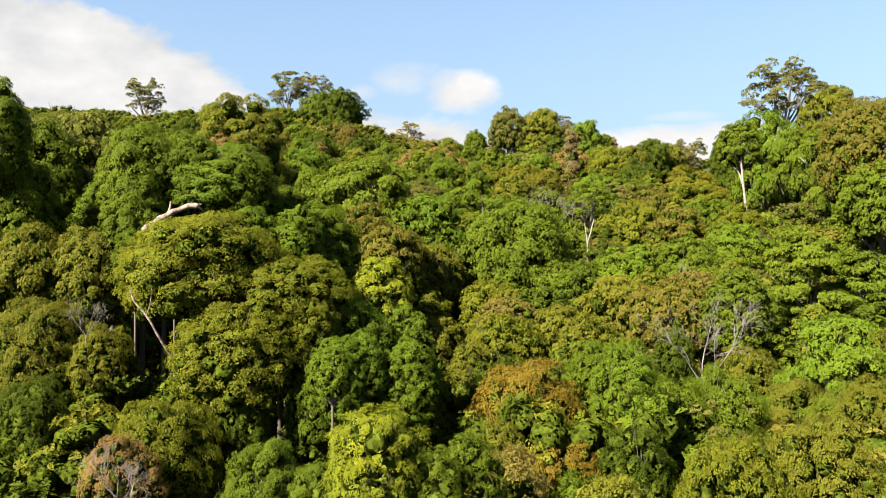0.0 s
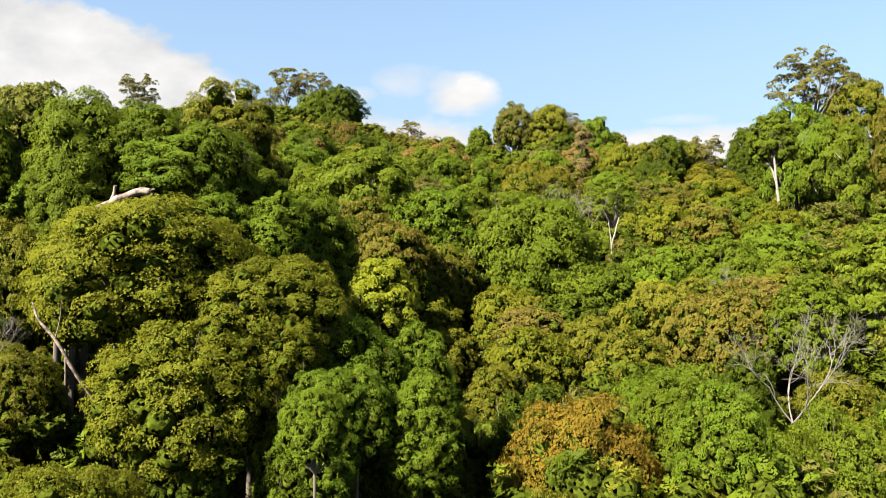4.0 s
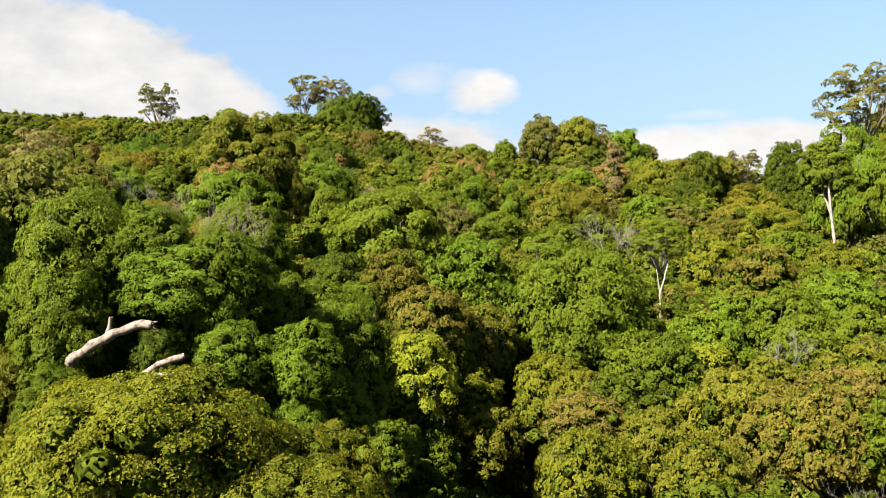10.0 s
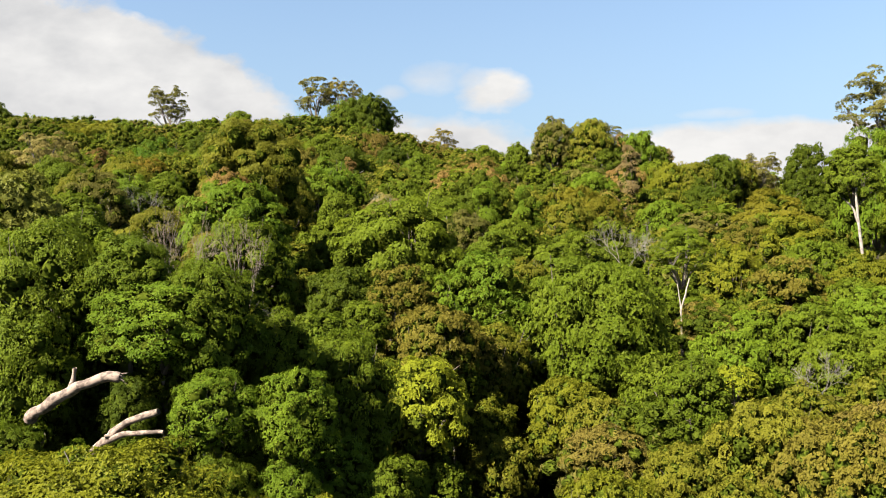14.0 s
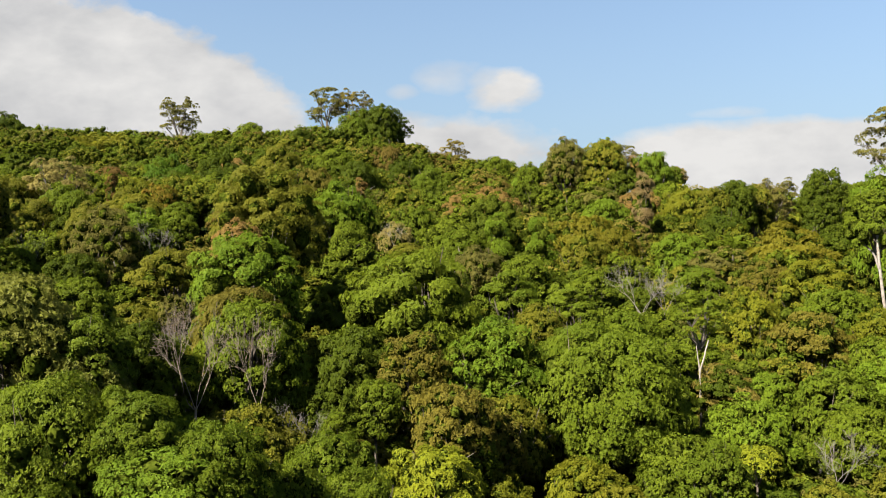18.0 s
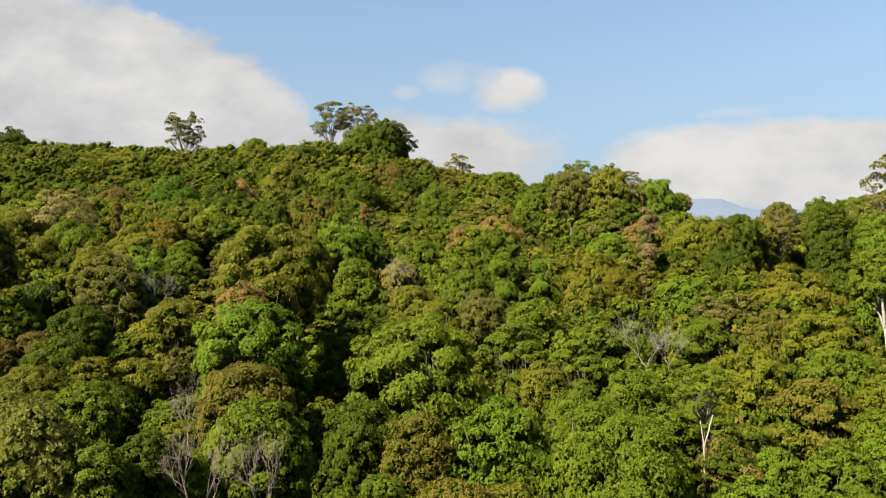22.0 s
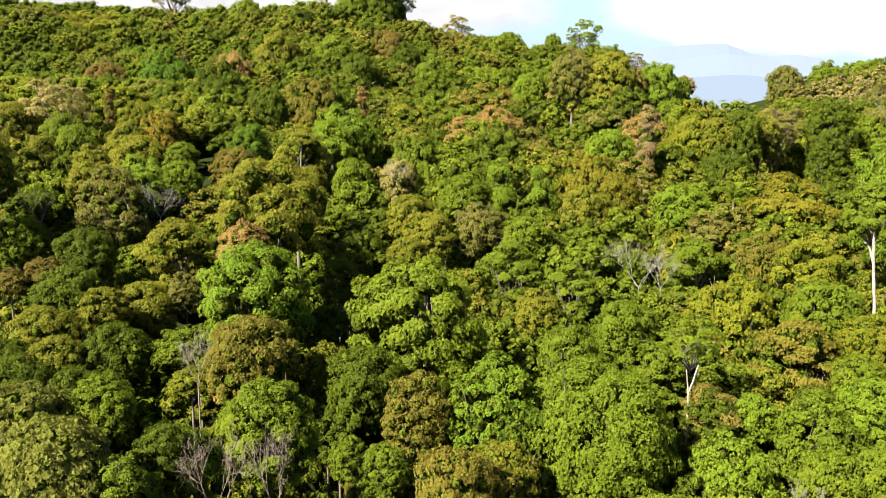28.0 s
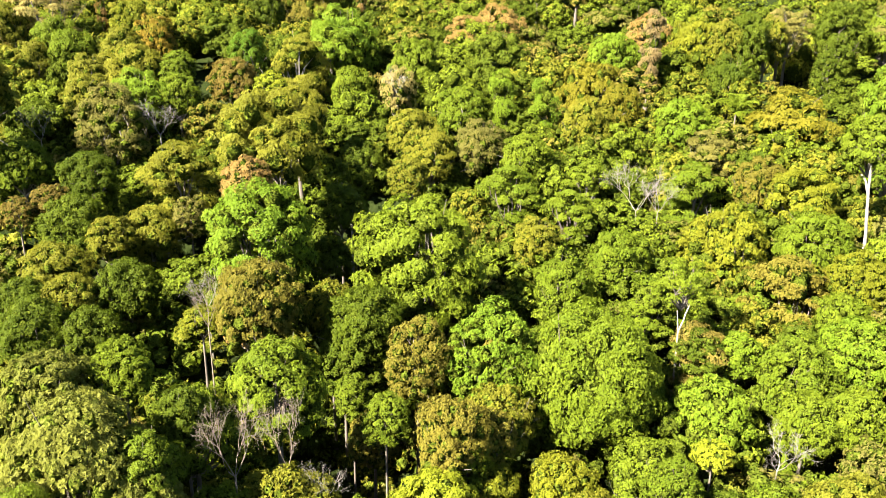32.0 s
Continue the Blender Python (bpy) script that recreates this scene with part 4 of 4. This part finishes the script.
plant("bush", "deadvine", 57.2, 279.5, 63.0, 3.5)
plant("column", "khaki", 41.1, 263.2, 63.4, 2.7)
plant("open", "green", 58.8, 559.0, 91.4, 13.4)
plant("dome", "green", 38.5, 559.0, 93.2, 6.0)
plant("dome", "green", 10.3, 546.0, 90.5, 10.9)
plant("round", "dark", 80.8, 227.5, 54.2, 5.6)
plant("round", "dark", 75.6, 214.5, 48.5, 3.7)
plant("open", "grey", 70.5, 232.0, 52.0, 5.6)
plant("dome", "green", 95.4, 234.0, 54.2, 5.7)
plant("dome", "olive", 63.5, 226.0, 52.0, 5.0)
plant("dome", "olive", 52.0, 222.0, 51.5, 4.8)
plant("dome", "yellow", 47.1, 224.2, 50.6, 6.9)
plant("dome", "green", 209.1, 552.5, 72.9, 10.9)
plant("dome", "grey", 184.3, 552.5, 71.0, 10.9)
plant("dome", "green", 233.7, 552.5, 74.7, 12.3)
plant("dome", "grey", 21.8, 265.2, 68.2, 6.5)
plant("dome", "olive", 32.5, 263.2, 67.0, 7.6)
plant("lobed", "bright", 47.5, 266.5, 63.9, 5.8)
plant("column", "deadvine", 33.9, 213.2, 51.2, 4.6)
plant("dome", "dark", 57.5, 222.0, 53.0, 5.4)
plant("round", "dark", 83.1, 237.2, 53.9, 4.5)
plant("dome", "green", 11.1, 273.0, 63.3, 4.2)
plant("dome", "green", 2.7, 455.0, 83.6, 8.5)
plant("lobed", "green", -27.9, 72.8, 33.7, 3.0)
plant("lobed", "green", -14.6, 59.8, 29.9, 1.9)
plant("lobed", "green", -11.6, 67.6, 28.3, 2.5)
plant("lobed", "bright", -8.4, 55.9, 24.3, 1.6, stretch=1.3)
plant("lobed", "green", -12.2, 91.0, 27.3, 2.5)
plant("lobed", "green", -11.9, 55.9, 24.3, 1.7)
plant("lobed", "green", -10.2, 57.2, 22.7, 1.4)
plant("lobed", "green", -15.6, 57.2, 28.1, 1.5)
plant("dome", "olivebrown", -1.8, 94.2, 23.9, 2.6)
plant("lobed", "dark", -27.9, 81.2, 33.0, 2.5)
plant("lobed", "green", -25.9, 63.7, 30.0, 2.3)
plant("dome", "olivebrown", 52.1, 97.5, 39.8, 6.5)
plant("dome", "green", 50.7, 92.3, 32.6, 5.2)
# three dark crowns added to paint the shaded hollow behind the old limbs
plant("lobed", "dark", -22.8, 60.5, 25.9, 2.4, stretch=1.3)
plant("lobed", "dark", -18.0, 58.5, 24.5, 2.0, stretch=1.3)
plant("lobed", "dark", -24.5, 58.5, 27.9, 1.9, stretch=1.3)
plant("lobed", "green", -15.2, 55.9, 23.8, 1.5, stretch=1.4)
plant("lobed", "dark", -16.8, 55.2, 27.4, 1.3)
plant("lobed", "dark", -19.8, 57.2, 28.1, 1.6)
plant("lobed", "bright", -12.8, 53.3, 27.5, 1.7, stretch=1.3)
plant("lobed", "bright", -9.7, 54.0, 27.4, 1.8, stretch=1.4)
plant("lobed", "green", -13.1, 61.8, 28.0, 1.7)
plant("dome", "yellow", -1.8, 91.0, 19.4, 3.0)
plant("round", "green", -4.3, 91.0, 23.3, 2.5)
plant("dome", "olive", -0.5, 85.8, 16.8, 3.0)
plant("lobed", "green", -19.4, 50.7, 26.2, 1.4)
plant("lobed", "dark", -19.5, 55.9, 25.9, 1.4)
plant("lobed", "bright", -16.5, 49.4, 25.9, 1.2)
plant("dome", "bright", 46.9, 276.2, 65.9, 4.9)
plant("open", "grey", 41.9, 279.5, 68.3, 3.9)
plant("dome", "green", 53.4, 274.3, 62.9, 4.5)
plant("dome", "green", 35.4, 280.8, 70.8, 5.3)
plant("lobed", "green", -12.3, 52.0, 24.6, 1.7)
plant("lobed", "bright", -9.8, 53.3, 24.3, 1.5)
plant("round", "green", -5.4, 81.9, 15.6, 2.8)
plant("lobed", "green", -7.8, 75.4, 18.2, 2.3)
plant("lobed", "green", -16.1, 53.3, 25.1, 1.3)
plant("dome", "olive", -12.0, 37.7, 17.5, 1.6)
plant("dome", "dark", -9.7, 39.0, 18.4, 1.5)
plant("round", "green", -6.3, 40.3, 18.7, 1.7)
plant("dome", "yellow", -6.9, 41.6, 22.5, 1.6, stretch=1.2)
plant("dome", "bright", -4.1, 40.3, 20.7, 1.4, stretch=1.7)
plant("dome", "bright", -5.0, 36.4, 20.8, 1.1, stretch=1.6)

# ---- trees with limbs and trunks that stand out ----


def limb(tree, pts, r0, r1, mat, label=""):
    vs, qs = [], []
    base = Vector(tree.location)
    ends = [Vector(pts[0])] + [Vector(q) for q in pts] + [Vector(pts[-1])]
    fine = []
    for k in range(1, len(ends) - 2):
        a, b, c, d = ends[k - 1:k + 3]
        for j in range(5):
            t = j / 5
            q = 0.5 * (2 * b + (c - a) * t + (2 * a - 5 * b + 4 * c - d) * t * t + (3 * b - a - 3 * c + d) * t ** 3)
            fine.append(q + Vector((noise.noise(q * 1.3), noise.noise(q * 1.7 + Vector((5, 0, 0))), noise.noise(q * 1.5 + Vector((0, 9, 0))))) * 0.09 * r0 / 0.2)
    fine.append(ends[-1])
    n = len(fine) - 1
    tube(vs, qs, [q - base for q in fine], [(r0 + (r1 - r0) * k / n) * (1 + 0.30 * noise.noise(fine[k] * 3.1)) for k in range(n + 1)], 10)
    ob = new("limb", mesh_of("limb", [v[:] for v in vs], qs, [], [mat], round_quads=True))
    ob.parent = tree
    return tagged(ob, label)


old_tree = plant("lobed", "bright", -15.9, 56.4, 29.9, 3.1, stretch=0.85)
tagged(old_tree, "old green tree with bare pinkish-white broken limbs")
limb(old_tree, [(-19.35, 52.2, 27.15), (-18.9, 52.0, 27.5), (-17.8, 52.0, 28.2), (-16.7, 52.0, 28.7), (-15.85, 52.0, 28.75)], 0.23, 0.19, WARM_BARK, "thick pale broken limb")
limb(old_tree, [(-17.8, 52.0, 28.2), (-17.7, 52.1, 28.6), (-17.6, 52.1, 29.1)], 0.11, 0.07, WARM_BARK)
limb(old_tree, [(-17.3, 52.4, 25.6), (-16.5, 52.0, 26.3), (-15.8, 52.0, 26.95), (-14.4, 52.0, 27.5)], 0.22, 0.12, WARM_BARK, "thick pale broken limb")
limb(old_tree, [(-16.5, 52.0, 26.3), (-15.5, 51.8, 26.7), (-14.1, 51.7, 26.8)], 0.14, 0.07, WARM_BARK)
for k in range(7):
    a = 0.9 * k
    splinter = Vector((-15.95, 52.0 + 0.12 * math.cos(a), 28.75 + 0.12 * math.sin(a)))
    limb(old_tree, [splinter, splinter + Vector((0.16, 0.02, 0.02)), splinter + Vector((0.25 + 0.08 * (k % 3), 0.05 * math.cos(a), 0.1 * math.sin(a) - 0.03))], 0.05, 0.008, WARM_BARK)

limb(big_dome, [(-15.5, 39.8, 24.0), (-15.2, 39.6, 23.4), (-14.6, 39.6, 22.7), (-14.0, 39.7, 21.6), (-13.4, 40.2, 20.4)], 0.04, 0.075, WARM_BARK, "bare pale limb under the crown")
limb(big_dome, [(-14.6, 39.6, 22.7), (-14.3, 39.3, 23.4), (-14.2, 39.2, 24.1)], 0.03, 0.015, WARM_BARK)

white_tree = plant("open", "green", 20.6, 113.5, 32.0, 3.4, "mid", stem="own")
tagged(white_tree, "slender tree with a smooth white forked trunk and sparse crown")
limb(white_tree, [(20.2, 111.8, 17.5), (20.2, 111.8, 23.0), (20.1, 111.8, 26.5), (20.5, 111.8, 28.2), (21.0, 111.8, 30.2)], 0.15, 0.07, PALE_BARK, "white forked trunk")
limb(white_tree, [(20.1, 111.8, 26.5), (19.9, 111.8, 28.2), (19.7, 111.8, 29.6)], 0.09, 0.05, PALE_BARK)

giant = plant("lobed", "green", 51.6, 139.5, 45.0, 4.2, "mid", stem="own")
tagged(giant, "tall green tree on a thick white forked trunk")
limb(giant, [(52.7, 137.8, 23.0), (52.4, 137.8, 29.1), (51.7, 137.8, 35.0), (51.3, 137.8, 38.3), (51.1, 137.8, 42.3)], 0.27, 0.15, PALE_BARK, "thick white trunk")
limb(giant, [(51.6, 137.8, 36.3), (50.7, 137.8, 38.9), (49.8, 137.8, 40.0)], 0.18, 0.11, PALE_BARK)

slim = plant("tier", "olive", -6.3, 124.5, 28.0, 3.6, "mid", stem="own")
tagged(slim, "olive tree on a slim pale trunk")
limb(slim, [(-6.3, 121.5, 17.0), (-6.3, 121.5, 21.1), (-6.2, 121.5, 24.6), (-6.2, 122.0, 26.5)], 0.20, 0.12, PALE_BARK, "slim pale trunk")

# ---- the trees between them ----
fill_rng = np.random.default_rng(11)
FILL_COLOURS = ["green", "olive", "dark", "green", "olive", "bright", "grey", "olivebrown", "olive", "dark", "green", "dark", "khakigreen", "green"]
FILL_FORMS = ["dome", "dome", "lobed", "round", "tier", "dome", "round"]


# gaps placed to fit the camera's view, kept clear of fill crowns to read dark
GAPS = [(-27.1, 167.0, 3.1), (-27.5, 156.3, 3.3), (-28.1, 143.6, 3.0), (-24.6, 136.4, 2.5), (-54.0, 144.8, 3.2), (-58.4, 143.6, 2.6), (-72.6, 153.2, 3.8), (-21.8, 104.9, 2.3), (1.6, 93.1, 2.6), (-16.6, 104.7, 1.9), (-1.1, 98.2, 2.1), (-55.1, 111.3, 2.0), (-43.1, 116.4, 2.4), (-57.9, 160.3, 2.4), (-34.7, 163.4, 2.4), (-1.1, 135.9, 2.5), (13.8, 103.5, 1.4), (-17.4, 132.4, 2.1)]


def free_spots(y0, y1, step, lap, gaps=GAPS):
    """Spots of a jittered lattice within the wedge of land that the valley opens on, clear of the planted trees."""
    spots = []
    taken = np.array(planted)
    row = 0
    y = y0
    while y < y1:
        # below y 40 the lattice reaches farther left, for unseen shade-casting trees
        left, right = -10 - 0.69 * max(0, y) - (22 if y < 40 else 0), 12 + 0.53 * max(0, y)
        for x in np.arange(left, right, step) + (row % 2) * step / 2:
            px, py = x + fill_rng.uniform(-0.3, 0.3) * step, y + fill_rng.uniform(-0.3, 0.3) * step
            r = step * fill_rng.uniform(0.46, 0.86)
            if len(gaps) and (off_line(GULLY, px, py) < 3.0 + 0.7 * r or off_line(SIDE_GULLY, px, py) < 2.2 + 0.6 * r):
                continue
            if any((gx - px) ** 2 + (gy - py) ** 2 < (gr + 0.6 * r) ** 2 for gx, gy, gr in gaps):
                continue
            if np.all((taken[:, 0] - px) ** 2 + (taken[:, 1] - py) ** 2 > (lap * (taken[:, 2] + r)) ** 2):
                spots.append((px, py, r))
        y += step * 0.86
        row += 1
    return spots


# far woods: too many to count, one sheet of crowns for each part of the range


def prototypes(lobe_count, leaf_count, length, width, ball, core=0.78):
    protos = []
    for form, var in (("dome", 0), ("dome", 1), ("round", 2), ("lobed", 3), ("tier", 4), ("dome", 5), ("round", 6)):
        rng = np.random.default_rng(500 + var)
        c, r = lobes_of(form, rng, lobe_count)
        r = r * (40 / lobe_count) ** 0.25
        v1, q1, t1 = leaves_on(c, r, leaf_count, length, width, rng, 0.25, 7)
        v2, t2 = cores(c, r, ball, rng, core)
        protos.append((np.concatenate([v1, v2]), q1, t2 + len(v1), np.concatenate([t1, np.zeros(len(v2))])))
    return protos


def woods(name, label, spots, protos, sink, shares):
    """One joined sheet of crowns, each sunk a little below the top of the forest."""
    vs, qs, ts, qm, tm, tone = [], [], [], [], [], []
    base = 0
    for px, py, r in spots:
        v, q, t, own_tone = protos[fill_rng.integers(len(protos))]
        if py > 190:
            r *= fill_rng.choice([0.75, 0.95, 1.1, 1.4])
        a = fill_rng.uniform(0, 6.28)
        ca, sa = math.cos(a), math.sin(a)
        tall = r * fill_rng.uniform(0.9, 1.45)
        z = float(canopy(px, py) - gully(px, py)) - sink * (1 if py > 190 else 0.45 + 0.75 * float(ramp(-px, -12, 14))) - 0.9 * tall - (fill_rng.uniform(-0.55, 0.75) if py < 300 else fill_rng.uniform(-0.25, 0.45)) * r
        vs.append(np.stack([px + r * (v[:, 0] * ca - v[:, 1] * sa), py + r * (v[:, 0] * sa + v[:, 1] * ca), z + tall * v[:, 2]], 1))
        qs.append(q + base), ts.append(t + base)
        base += len(v)
        mat = fill_rng.choice(9, p=shares)
        if px > 185 and 480 < py < 542:
            mat = 8
        qm.append(np.full(len(q), mat)), tm.append(np.full(len(t), len(WOOD_SET)))
        tone.append(own_tone + fill_rng.uniform(-0.6, 0.8))
    me = mesh_of(name, np.concatenate(vs), np.concatenate(qs), np.concatenate(ts), [LEAF[c] for c in WOOD_SET] + [GAP_SHADE],
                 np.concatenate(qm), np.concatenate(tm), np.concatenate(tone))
    tagged(new(name, me), label, "woods", kind="stuff")


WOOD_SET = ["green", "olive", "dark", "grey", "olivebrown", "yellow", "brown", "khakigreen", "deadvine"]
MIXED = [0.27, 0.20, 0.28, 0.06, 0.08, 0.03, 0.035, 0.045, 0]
# the next two mixes lean to dark green, painting shade into lower crowns
LOWER_DARKENED = [0.30, 0.17, 0.40, 0.05, 0.05, 0.01, 0, 0.02, 0]
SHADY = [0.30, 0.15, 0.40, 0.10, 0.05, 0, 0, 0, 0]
near_protos, mid_protos, far_protos = prototypes(40, 2300, 0.115, 0.088, 1, 0.78), prototypes(34, 1900, 0.12, 0.09, 1, 0.78), [prototypes(26, 560, 0.155, 0.12, 1, 0.80)[k] for k in (0, 1, 5)]
slope_protos = prototypes(28, 1700, 0.10, 0.078, 1, 0.76)
under_protos = prototypes(16, 260, 0.20, 0.15, 1, 0.80)
valley_spots = free_spots(9, 62, 4.8, 0.52)
for px, py, r in [s for s in valley_spots if s[0] > -8 - 0.66 * s[1] and s[1] > 22 and not (s[0] < -15 and s[1] < 56)]:
    plant(FILL_FORMS[fill_rng.integers(7)], FILL_COLOURS[fill_rng.integers(14)], round(px, 2), round(py, 2), float(canopy(px, py)) - fill_rng.uniform(2.6, 4.6), min(r, 3.0))
# takes in the unseen left-hand trees, added to cast shade into the view
woods("valley_woods", "dense mixed green trees filling the valley between the large crowns", free_spots(60, 95, 5.0, 0.66) + [s for s in valley_spots if not (s[0] > -8 - 0.66 * s[1] and s[1] > 22)], near_protos, 3.2, LOWER_DARKENED)
woods("hillside_woods", "dense mixed green trees filling the hillside between the large crowns", free_spots(95, 190, 7.0, 0.66), mid_protos, 4.2, LOWER_DARKENED)
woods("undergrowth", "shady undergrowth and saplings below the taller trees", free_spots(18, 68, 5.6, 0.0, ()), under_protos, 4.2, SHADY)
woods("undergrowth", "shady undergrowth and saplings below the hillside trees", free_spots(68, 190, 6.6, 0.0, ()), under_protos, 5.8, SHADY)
woods("near_woods", "dense green trees on the near bank behind the open view", free_spots(-45, 9, 6.5, 0.55), slope_protos, 1.0, MIXED)
far_spots = [s for s in free_spots(190, 570, 10.2, 0.55) if s[1] < np.interp(s[0], [-260, -50, 40, 200, 400], [480, 510, 570, 570, 570])
             and not (s[0] > 60 and 300 < s[1] < 470) and not (114 < s[0] < 178 and s[1] >= 470)]
woods("slope_woods", "dense mixed forest covering the upper slope", [s for s in far_spots if s[1] < 300], slope_protos, 0.2, MIXED)
woods("ridge_woods", "dense mixed forest covering the ridge and the far hill", [s for s in far_spots if s[1] >= 300], far_protos, -1.2, MIXED)


# distance: ranges beyond the saddle, their blue haze painted as an even glow
def build_ranges():
    m, n, l, b = material("painted_haze_glow", 1.0)
    b.inputs["Base Color"].default_value = (0.012, 0.016, 0.022, 1)
    b.inputs["Emission Color"].default_value, b.inputs["Emission Strength"].default_value = (0.036, 0.047, 0.061, 1), 1.0
    for far, high, seed in ((4300, 540, 3), (3600, 330, 8)):
        vs, qs = [], []
        for k in range(121):
            x = -4000 + k * 66.7
            top = high * (0.55 + 0.45 * noise.fractal(Vector((x * 0.0007, seed, 0)), 1.0, 2.1, 4))
            vs += [(x, far, -200), (x, far + 60, top * 0.6), (x, far + 200, top)]
            if k:
                for j in range(2):
                    qs.append((3 * k - 3 + j, 3 * k + j, 3 * k + j + 1, 3 * k - 2 + j))
        tagged(new("backdrop", mesh_of("backdrop", vs, qs, [], [m])), "hazy blue mountain range far beyond the ridge", "mountains", kind="structure")


build_ranges()
